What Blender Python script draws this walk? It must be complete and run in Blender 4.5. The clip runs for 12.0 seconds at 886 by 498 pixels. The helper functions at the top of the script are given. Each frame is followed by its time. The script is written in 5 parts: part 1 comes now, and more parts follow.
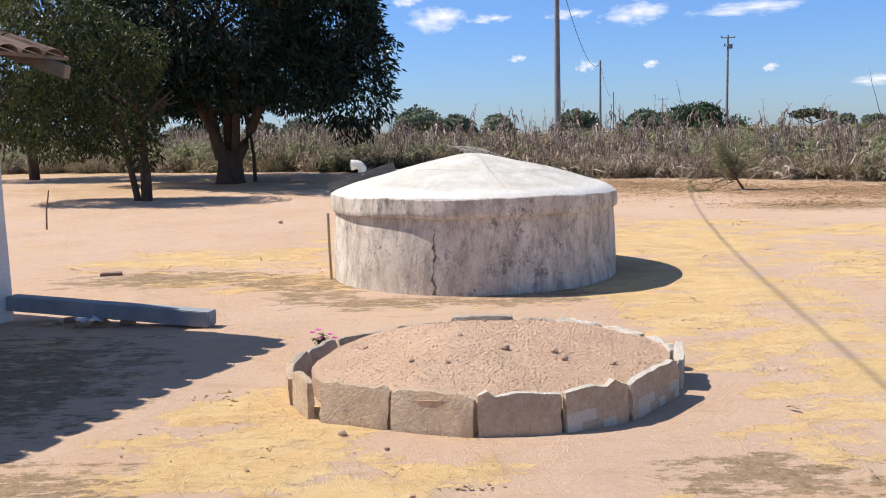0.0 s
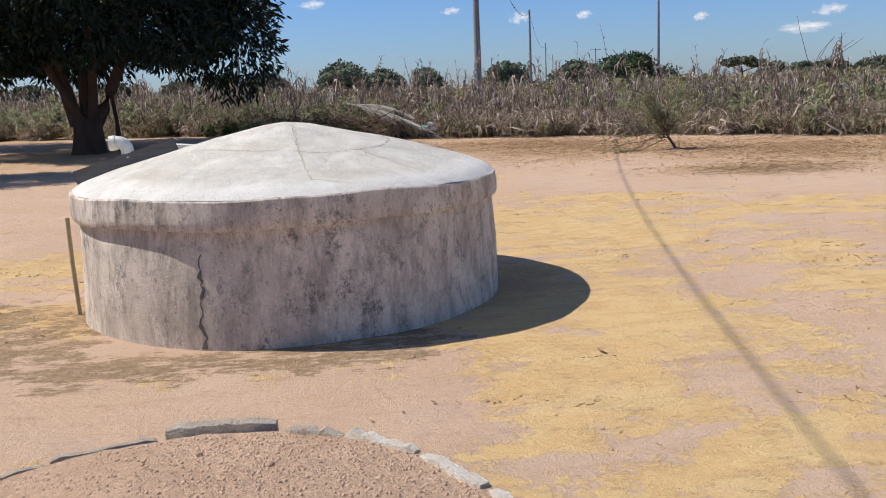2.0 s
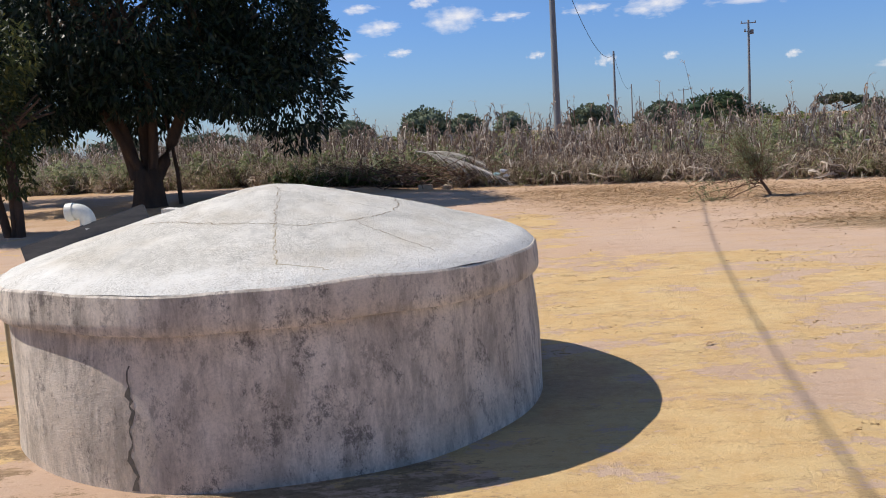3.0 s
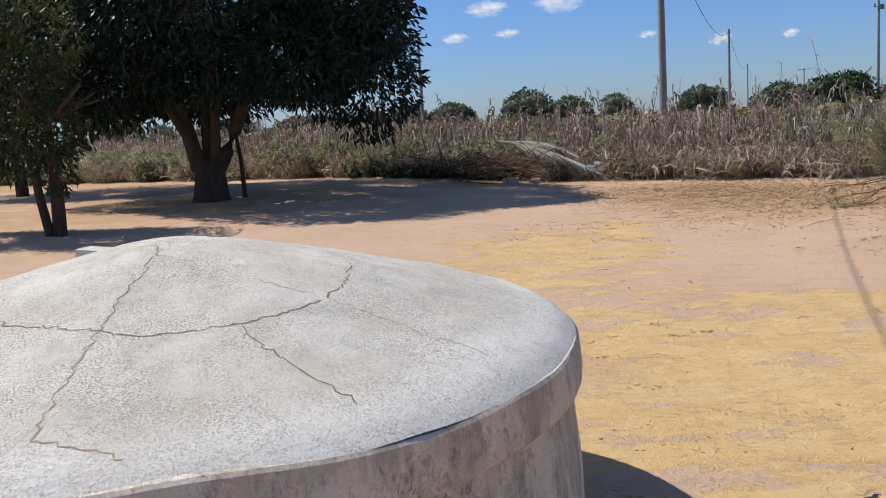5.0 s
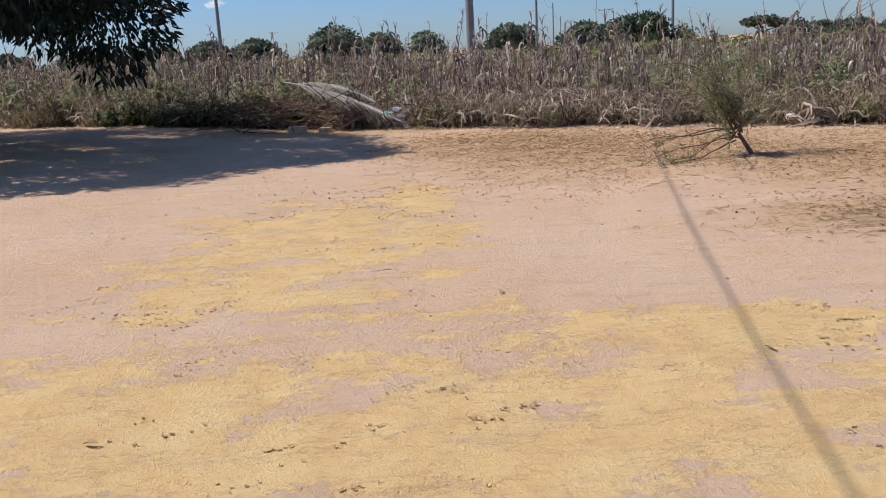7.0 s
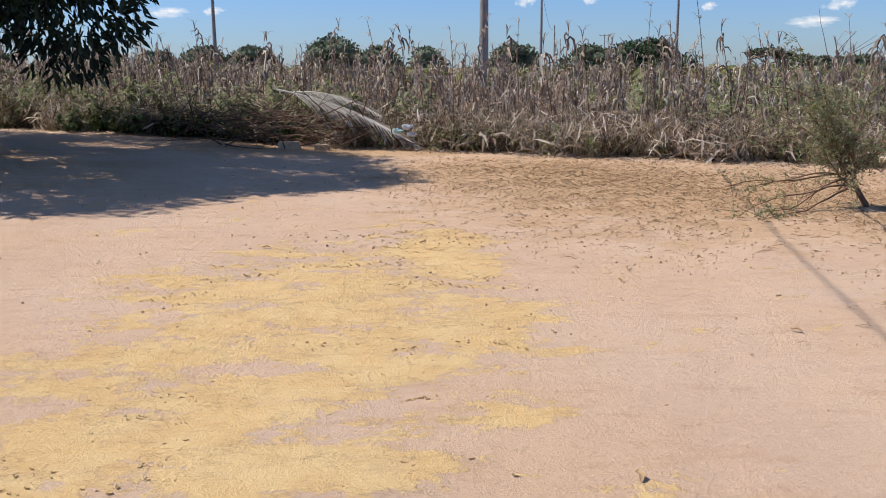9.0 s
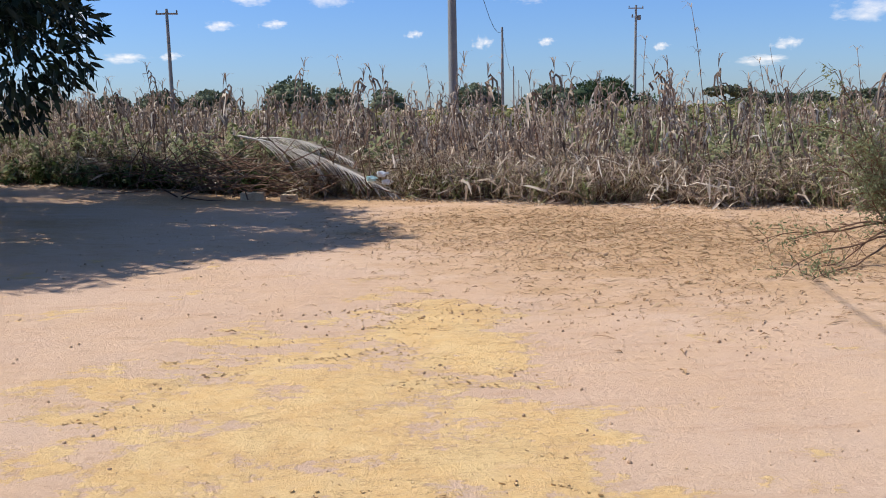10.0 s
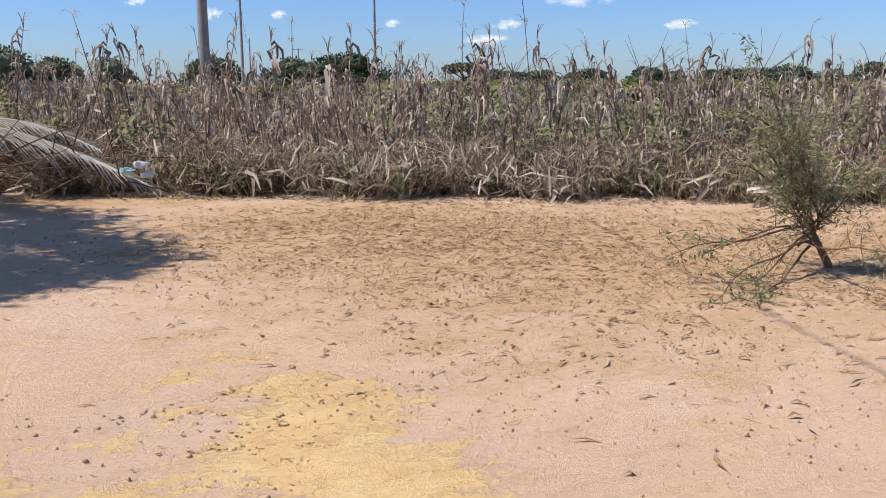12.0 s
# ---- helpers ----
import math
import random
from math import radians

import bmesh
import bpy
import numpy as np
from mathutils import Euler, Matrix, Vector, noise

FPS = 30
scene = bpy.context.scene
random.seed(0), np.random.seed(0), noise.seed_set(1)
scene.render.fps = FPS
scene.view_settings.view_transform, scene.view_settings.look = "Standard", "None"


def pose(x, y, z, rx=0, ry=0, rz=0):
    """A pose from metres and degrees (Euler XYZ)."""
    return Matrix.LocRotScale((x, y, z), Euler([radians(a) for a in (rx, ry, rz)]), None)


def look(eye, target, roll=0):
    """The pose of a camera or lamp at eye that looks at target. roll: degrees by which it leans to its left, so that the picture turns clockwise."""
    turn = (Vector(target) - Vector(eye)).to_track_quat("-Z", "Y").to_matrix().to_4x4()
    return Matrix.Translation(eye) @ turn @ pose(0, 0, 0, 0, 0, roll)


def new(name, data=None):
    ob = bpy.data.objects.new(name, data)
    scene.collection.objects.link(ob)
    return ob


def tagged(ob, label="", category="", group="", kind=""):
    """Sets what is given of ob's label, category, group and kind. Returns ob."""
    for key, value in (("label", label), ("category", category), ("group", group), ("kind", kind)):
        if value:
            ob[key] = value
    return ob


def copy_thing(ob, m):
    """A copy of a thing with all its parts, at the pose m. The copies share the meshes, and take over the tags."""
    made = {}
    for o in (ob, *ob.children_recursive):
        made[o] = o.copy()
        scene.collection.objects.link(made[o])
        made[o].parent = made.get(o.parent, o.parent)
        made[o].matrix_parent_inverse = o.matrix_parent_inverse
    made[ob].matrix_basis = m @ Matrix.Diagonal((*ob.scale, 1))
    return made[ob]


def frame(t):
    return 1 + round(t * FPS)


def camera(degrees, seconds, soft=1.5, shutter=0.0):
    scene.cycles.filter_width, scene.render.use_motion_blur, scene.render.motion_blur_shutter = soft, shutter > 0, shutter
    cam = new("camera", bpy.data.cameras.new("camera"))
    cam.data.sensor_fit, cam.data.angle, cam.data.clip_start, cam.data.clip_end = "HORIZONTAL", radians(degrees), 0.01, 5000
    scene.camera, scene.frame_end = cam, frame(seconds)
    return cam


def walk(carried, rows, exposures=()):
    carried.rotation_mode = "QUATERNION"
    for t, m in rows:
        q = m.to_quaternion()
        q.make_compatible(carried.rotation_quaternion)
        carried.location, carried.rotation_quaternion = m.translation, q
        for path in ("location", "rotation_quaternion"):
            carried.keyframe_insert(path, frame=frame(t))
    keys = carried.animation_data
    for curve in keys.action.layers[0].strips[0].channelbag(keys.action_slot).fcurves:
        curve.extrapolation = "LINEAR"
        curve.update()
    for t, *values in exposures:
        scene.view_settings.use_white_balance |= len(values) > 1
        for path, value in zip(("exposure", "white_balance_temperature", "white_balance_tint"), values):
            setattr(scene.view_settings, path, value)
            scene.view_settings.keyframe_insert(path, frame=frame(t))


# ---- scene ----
cam = camera(53.4, 12.0, soft=1.0)
PATH = [
    (0, (0.009, -0.069, 1.570), (0.008, 1.914, 1.312), -1.4),
    (0.5, (0.326, 0.725, 1.570), (0.420, 2.704, 1.292), -2.2),
    (1, (0.553, 1.467, 1.564), (0.753, 3.428, 1.225), -1.8),
    (1.5, (0.872, 2.217, 1.577), (1.082, 4.172, 1.212), -2.9),
    (2, (1.068, 2.990, 1.571), (1.200, 4.952, 1.209), -2.5),
    (2.5, (1.360, 3.728, 1.578), (1.408, 5.707, 1.292), -2.7),
    (3, (1.549, 4.475, 1.587), (1.490, 6.458, 1.332), -3.6),
    (3.5, (1.767, 5.169, 1.596), (1.697, 7.157, 1.390), -2.6),
    (3.7, (1.845, 5.464, 1.640), (1.698, 7.446, 1.420), -3.2),
    (5.3, (1.998, 7.118, 1.740), (1.701, 9.068, 1.409), -3.6),
    (5.5, (2.037, 7.466, 1.705), (1.854, 9.402, 1.236), -4.3),
    (6, (2.169, 8.262, 1.675), (2.000, 10.191, 1.172), -1.5),
    (6.5, (2.314, 9.012, 1.680), (2.443, 10.947, 1.193), -0.9),
    (7, (2.372, 9.699, 1.705), (2.481, 11.647, 1.265), -3.1),
    (7.2, (2.369, 10.009, 1.667), (2.402, 11.971, 1.278), -2.2),
    (8.8, (2.131, 12.275, 1.573), (2.265, 14.228, 1.165), -1.0),
    (9, (2.112, 12.566, 1.582), (2.25, 14.52, 1.179), -0.3),
    (9.5, (2.006, 13.268, 1.583), (2.213, 15.209, 1.147), -1.5),
    (10, (1.909, 14.019, 1.584), (2.135, 15.981, 1.27), -1.1),
    (10.5, (1.846, 14.654, 1.626), (2.213, 16.595, 1.312), 1.0),
    (11, (1.755, 15.281, 1.604), (2.367, 17.164, 1.32), -0.1),
    (11.5, (1.703, 15.921, 1.621), (2.409, 17.763, 1.296), 0.0),
    (12, (1.606, 16.609, 1.599), (2.392, 18.409, 1.224), -0.2),
]
walk(cam, [(t, look(eye, target, roll)) for t, eye, target, roll in PATH],
     exposures=((0.0, 0.42), (1.5, 0.19), (2.5, 0.1), (3.7, 0.1), (5.5, 0.05), (7.0, 0.1), (9.5, 0.28), (12.0, 0.38)))

# ---- light ----
SUN_EL = radians(52.2)
SUN_TO = Vector((-0.97, 0.24, math.tan(SUN_EL))).normalized()
world = bpy.data.worlds.new("world")
scene.world = world
world.use_nodes = True
wn, wl = world.node_tree.nodes, world.node_tree.links
sky = wn.new("ShaderNodeTexSky")
sky.sky_type = "NISHITA"
sky.sun_disc = False
sky.sun_elevation = SUN_EL
sky.sun_rotation = math.atan2(SUN_TO.x, SUN_TO.y)
sky.altitude = 100
sky.air_density, sky.dust_density, sky.ozone_density = 1.0, 0.3, 1.8
stc, ssep, sramp, smul = (wn.new(k) for k in ("ShaderNodeTexCoord", "ShaderNodeSeparateXYZ", "ShaderNodeValToRGB", "ShaderNodeVectorMath"))
wl.new(stc.outputs["Generated"], ssep.inputs[0])
wl.new(ssep.outputs["Z"], sramp.inputs[0])
for e_, p_, c_ in zip((sramp.color_ramp.elements[0], sramp.color_ramp.elements.new(0.12), sramp.color_ramp.elements[-1]), (0.0, 0.12, 0.5), ((0.50, 0.66, 1.02, 1), (0.50, 0.72, 1.15, 1), (0.85, 0.95, 1.1, 1))):
    e_.position, e_.color = p_, c_
smul.operation = "MULTIPLY"
wl.new(sky.outputs[0], smul.inputs[0])
wl.new(sramp.outputs[0], smul.inputs[1])
wl.new(smul.outputs[0], wn["Background"].inputs[0])
wn["Background"].inputs[1].default_value = 0.098
sun = new("sun", bpy.data.lights.new("sun", "SUN"))
sun.data.energy, sun.data.angle, sun.data.color = 4.9, radians(0.53), (1.0, 0.935, 0.845)
sun.matrix_world = look(SUN_TO * 60, (0, 0, 0))
rng = np.random.default_rng(7)


# ---- materials ----
def material(name, rough=0.9, metal=0.0, spec=0.3):
    m = bpy.data.materials.new(name)
    m.use_nodes = True
    b = m.node_tree.nodes["Principled BSDF"]
    b.inputs["Roughness"].default_value, b.inputs["Metallic"].default_value = rough, metal
    b.inputs["Specular IOR Level"].default_value = spec
    return m, m.node_tree.nodes, m.node_tree.links, b


def noise_node(n, l, scale, detail=6, rough=0.6, stretch=None, out="Fac", coords="Object", lo=0.35, hi=0.65):
    """Noise in metres, spread between lo and hi."""
    tc = n.new("ShaderNodeTexCoord")
    mp = n.new("ShaderNodeMapping")
    mp.inputs["Scale"].default_value = stretch or (1, 1, 1)
    l.new(tc.outputs[coords], mp.inputs[0])
    t = n.new("ShaderNodeTexNoise")
    t.inputs["Scale"].default_value, t.inputs["Detail"].default_value, t.inputs["Roughness"].default_value = scale, detail, rough
    l.new(mp.outputs[0], t.inputs["Vector"])
    r = n.new("ShaderNodeMapRange")
    r.inputs["From Min"].default_value, r.inputs["From Max"].default_value = lo, hi
    l.new(t.outputs["Fac"], r.inputs["Value"])
    return r.outputs[0]


def mixc(n, l, fac, a, b, mode="MIX"):
    m = n.new("ShaderNodeMix")
    m.data_type, m.blend_type = "RGBA", mode
    for sock, v in ((m.inputs[0], fac), (m.inputs[6], a), (m.inputs[7], b)):
        if isinstance(v, (int, float)):
            sock.default_value = v
        elif isinstance(v, tuple):
            sock.default_value = (*v, 1)
        else:
            l.new(v, sock)
    return m.outputs[2]


def math_node(n, l, op, a, b=0.0):
    m = n.new("ShaderNodeMath")
    m.operation = op
    for sock, v in zip(m.inputs, (a, b)):
        if isinstance(v, (int, float)):
            sock.default_value = v
        else:
            l.new(v, sock)
    return m.outputs[0]


def bump(n, l, b, height, strength=0.5, dist=0.01):
    k = n.new("ShaderNodeBump")
    k.inputs["Strength"].default_value, k.inputs["Distance"].default_value = strength, dist
    l.new(height, k.inputs["Height"])
    l.new(k.outputs[0], b.inputs["Normal"])


def plain(name, a, b2, scale=8.0, rough=0.9, bumpy=0.4, dist=0.005, stretch=None, spec=0.3, speck=None):
    """Two colours over two scales of noise, with relief."""
    m, n, l, b = material(name, rough, 0, spec)
    c = mixc(n, l, noise_node(n, l, scale, stretch=stretch), a, b2)
    fine = noise_node(n, l, scale * 9, 8, 0.7, stretch=stretch)
    c = mixc(n, l, math_node(n, l, "MULTIPLY", fine, 0.5), c, speck or tuple(0.6 * v for v in a))
    l.new(c, b.inputs["Base Color"])
    bump(n, l, b, fine, bumpy, dist)
    return m


def leafy(name, cols, rough=0.6, spec=0.3, through_=0.25):
    """Leaves: one tone an island, with light coming through."""
    m, n, l, b = material(name, rough, 0, spec)
    geo = n.new("ShaderNodeNewGeometry")
    ramp = n.new("ShaderNodeValToRGB")
    ramp.color_ramp.interpolation = "LINEAR"
    els = ramp.color_ramp.elements
    while len(els) < len(cols):
        els.new(0.5)
    for i, c in enumerate(cols):
        els[i].position = i / (len(cols) - 1)
        els[i].color = (*c, 1)
    l.new(geo.outputs["Random Per Island"], ramp.inputs[0])
    col = mixc(n, l, math_node(n, l, "MULTIPLY", noise_node(n, l, 1.3, 3), 0.45), ramp.outputs[0], tuple(0.55 * v for v in cols[0]))
    l.new(col, b.inputs["Base Color"])
    tr = n.new("ShaderNodeBsdfTranslucent")
    l.new(col, tr.inputs["Color"])
    mx = n.new("ShaderNodeMixShader")
    mx.inputs[0].default_value = through_
    l.new(b.outputs[0], mx.inputs[1])
    l.new(tr.outputs[0], mx.inputs[2])
    l.new(mx.outputs[0], n["Material Output"].inputs[0])
    return m


def ground_material():
    m, n, l, b = material("earth", 0.95, 0, 0.15)
    at = n.new("ShaderNodeAttribute")
    at.attribute_name = "soil"
    sep = n.new("ShaderNodeSeparateColor")
    l.new(at.outputs["Color"], sep.inputs[0])
    big = noise_node(n, l, 0.5, 5, 0.6)
    mid = noise_node(n, l, 1.6, 9, 0.68, stretch=(0.75, 1.25, 1))
    lines = noise_node(n, l, 1.5, 7, 0.7, stretch=(0.7, 1.5, 1), lo=0.0, hi=1.0)
    fine = noise_node(n, l, 16, 8, 0.7)
    grit = noise_node(n, l, 90, 6, 0.75)
    base = mixc(n, l, big, (0.535, 0.372, 0.27), (0.585, 0.428, 0.325))
    base = mixc(n, l, math_node(n, l, "MULTIPLY", noise_node(n, l, 0.9, 6, 0.7, lo=0.42, hi=0.62), 0.35), base, (0.60, 0.40, 0.24))
    edge = math_node(n, l, "ADD", math_node(n, l, "MULTIPLY", sep.outputs[0], 0.82), math_node(n, l, "MULTIPLY", math_node(n, l, "SUBTRACT", mid, 0.5), 1.1))
    edge = math_node(n, l, "ADD", edge, math_node(n, l, "MULTIPLY", math_node(n, l, "SUBTRACT", fine, 0.5), 0.3))
    yr = n.new("ShaderNodeMapRange")
    yr.inputs["From Min"].default_value, yr.inputs["From Max"].default_value = 0.42, 0.56
    l.new(edge, yr.inputs["Value"])
    yellow = mixc(n, l, fine, (0.63, 0.405, 0.16), (0.69, 0.485, 0.225))
    yellow = mixc(n, l, noise_node(n, l, 2.6, 5, 0.6, lo=0.45, hi=0.6), yellow, (0.69, 0.50, 0.235))
    mauve = noise_node(n, l, 2.2, 7, 0.72, stretch=(0.7, 1.3, 1), lo=0.58, hi=0.68)
    yellow = mixc(n, l, math_node(n, l, "MULTIPLY", mauve, 0.5), yellow, (0.56, 0.38, 0.265))
    c = mixc(n, l, math_node(n, l, "MULTIPLY", yr.outputs[0], 0.85), base, yellow)
    seam = n.new("ShaderNodeMapRange")
    seam.inputs["From Min"].default_value, seam.inputs["From Max"].default_value, seam.inputs["To Min"].default_value, seam.inputs["To Max"].default_value = 0.0, 0.010, 1.0, 0.0
    l.new(math_node(n, l, "ABSOLUTE", math_node(n, l, "SUBTRACT", lines, 0.52)), seam.inputs["Value"])
    seam_f = math_node(n, l, "MULTIPLY", math_node(n, l, "MULTIPLY", seam.outputs[0], fine), math_node(n, l, "MULTIPLY", yr.outputs[0], 0.85))
    c = mixc(n, l, seam_f, c, (0.36, 0.22, 0.11))
    lit = n.new("ShaderNodeMapRange")
    lit.inputs["From Min"].default_value, lit.inputs["From Max"].default_value = 0.3, 0.9
    l.new(math_node(n, l, "ADD", sep.outputs[1], math_node(n, l, "MULTIPLY", math_node(n, l, "SUBTRACT", mid, 0.5), 0.6)), lit.inputs["Value"])
    c = mixc(n, l, lit.outputs[0], c, mixc(n, l, fine, (0.42, 0.27, 0.155), (0.54, 0.36, 0.215)))
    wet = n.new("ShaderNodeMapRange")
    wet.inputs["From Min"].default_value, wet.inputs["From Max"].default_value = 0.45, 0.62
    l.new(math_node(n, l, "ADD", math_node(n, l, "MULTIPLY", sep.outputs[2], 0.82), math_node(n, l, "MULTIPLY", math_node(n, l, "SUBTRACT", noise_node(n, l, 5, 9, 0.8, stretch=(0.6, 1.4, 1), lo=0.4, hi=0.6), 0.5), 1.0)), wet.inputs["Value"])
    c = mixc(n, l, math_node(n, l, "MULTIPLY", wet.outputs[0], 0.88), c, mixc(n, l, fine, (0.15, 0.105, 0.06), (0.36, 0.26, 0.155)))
    c = mixc(n, l, math_node(n, l, "MULTIPLY", grit, 0.2), c, (0.34, 0.21, 0.12))
    c = mixc(n, l, math_node(n, l, "MULTIPLY", noise_node(n, l, 38, 6, 0.8, lo=0.58, hi=0.72), 0.4), c, (0.36, 0.23, 0.13))
    c = mixc(n, l, math_node(n, l, "MULTIPLY", noise_node(n, l, 30, 5, 0.8, lo=0.56, hi=0.70), 0.3), c, (0.80, 0.63, 0.44))
    c = mixc(n, l, math_node(n, l, "MULTIPLY", noise_node(n, l, 3.5, 7, 0.75, stretch=(0.45, 1.6, 1), lo=0.52, hi=0.68), 0.4), c, (0.42, 0.26, 0.15))
    l.new(c, b.inputs["Base Color"])
    h = math_node(n, l, "ADD", math_node(n, l, "MULTIPLY", fine, 0.7), math_node(n, l, "MULTIPLY", grit, 0.3))
    h = math_node(n, l, "ADD", h, math_node(n, l, "MULTIPLY", yr.outputs[0], 0.7))
    h = math_node(n, l, "SUBTRACT", h, math_node(n, l, "MULTIPLY", seam_f, 1.5))
    h = math_node(n, l, "ADD", h, math_node(n, l, "MULTIPLY", noise_node(n, l, 6, 8, 0.75, stretch=(0.7, 1.3, 1), lo=0.4, hi=0.6), 0.45))
    bump(n, l, b, h, 0.6, 0.02)
    return m


def cement_material(name, top=False):
    """Whitewashed cement, worn grey, with dark runs down the wall."""
    m, n, l, b = material(name, 0.92, 0, 0.2)
    large = noise_node(n, l, 1.6, 5, 0.6)
    fine = noise_node(n, l, 22, 8, 0.75)
    spots = noise_node(n, l, 75, 5, 0.8, lo=0.46, hi=0.6)
    if top:
        grain = noise_node(n, l, 150, 4, 0.8, lo=0.45, hi=0.58)
        c = mixc(n, l, large, (0.69, 0.655, 0.59), (0.80, 0.765, 0.70))
        streak = noise_node(n, l, 9, 7, 0.75, stretch=(1.0, 0.45, 1), lo=0.46, hi=0.64)
        c = mixc(n, l, math_node(n, l, "MULTIPLY", streak, 0.4), c, (0.52, 0.49, 0.43))
        worn = math_node(n, l, "MULTIPLY", noise_node(n, l, 3.2, 6, 0.7, lo=0.36, hi=0.56), grain)
        c = mixc(n, l, math_node(n, l, "MULTIPLY", worn, 0.95), c, (0.30, 0.28, 0.24))
        c = mixc(n, l, math_node(n, l, "MULTIPLY", noise_node(n, l, 1.8, 5, 0.6, lo=0.5, hi=0.65), 0.35), c, (0.52, 0.44, 0.33))
        c = mixc(n, l, math_node(n, l, "MULTIPLY", noise_node(n, l, 5, 6, 0.7, lo=0.55, hi=0.75), 0.6), c, (0.36, 0.35, 0.32))
        tco = n.new("ShaderNodeTexCoord")
        flat = n.new("ShaderNodeVectorMath")
        flat.operation = "MULTIPLY"
        flat.inputs[1].default_value = (1, 1, 0)
        l.new(tco.outputs["Object"], flat.inputs[0])
        away = n.new("ShaderNodeVectorMath")
        away.operation = "LENGTH"
        l.new(flat.outputs[0], away.inputs[0])
        lime = n.new("ShaderNodeMapRange")
        lime.inputs["From Min"].default_value, lime.inputs["From Max"].default_value = 1.38, 1.52
        l.new(math_node(n, l, "ADD", away.outputs["Value"], math_node(n, l, "MULTIPLY", noise_node(n, l, 4, 5, 0.7), 0.09)), lime.inputs["Value"])
        c = mixc(n, l, math_node(n, l, "MULTIPLY", math_node(n, l, "MULTIPLY", lime.outputs[0], 0.5), math_node(n, l, "SUBTRACT", 1.0, math_node(n, l, "MULTIPLY", spots, 0.7))), c, (0.88, 0.865, 0.83))
    else:
        c = mixc(n, l, large, (0.70, 0.60, 0.50), (0.88, 0.79, 0.69))
        runs = noise_node(n, l, 6, 8, 0.78, stretch=(1, 1, 0.28), lo=0.46, hi=0.60)
        c = mixc(n, l, math_node(n, l, "MULTIPLY", runs, 0.72), c, (0.36, 0.31, 0.26))
        c = mixc(n, l, math_node(n, l, "MULTIPLY", noise_node(n, l, 11, 8, 0.85, stretch=(1, 1, 0.6), lo=0.53, hi=0.6), 0.6), c, (0.26, 0.22, 0.19))
        c = mixc(n, l, math_node(n, l, "MULTIPLY", noise_node(n, l, 2.4, 6, 0.7, lo=0.5, hi=0.66), 0.3), c, (0.34, 0.28, 0.22))
        patch = noise_node(n, l, 3.6, 10, 0.92, stretch=(1, 1, 0.7), lo=0.545, hi=0.60)
        c = mixc(n, l, math_node(n, l, "MULTIPLY", patch, 0.85), c, (0.15, 0.13, 0.12))
        c = mixc(n, l, math_node(n, l, "MULTIPLY", spots, 0.25), c, (0.3, 0.27, 0.24))
    l.new(c, b.inputs["Base Color"])
    bump(n, l, b, math_node(n, l, "ADD", fine, math_node(n, l, "MULTIPLY", spots, 0.5)), 0.6, 0.006)
    return m


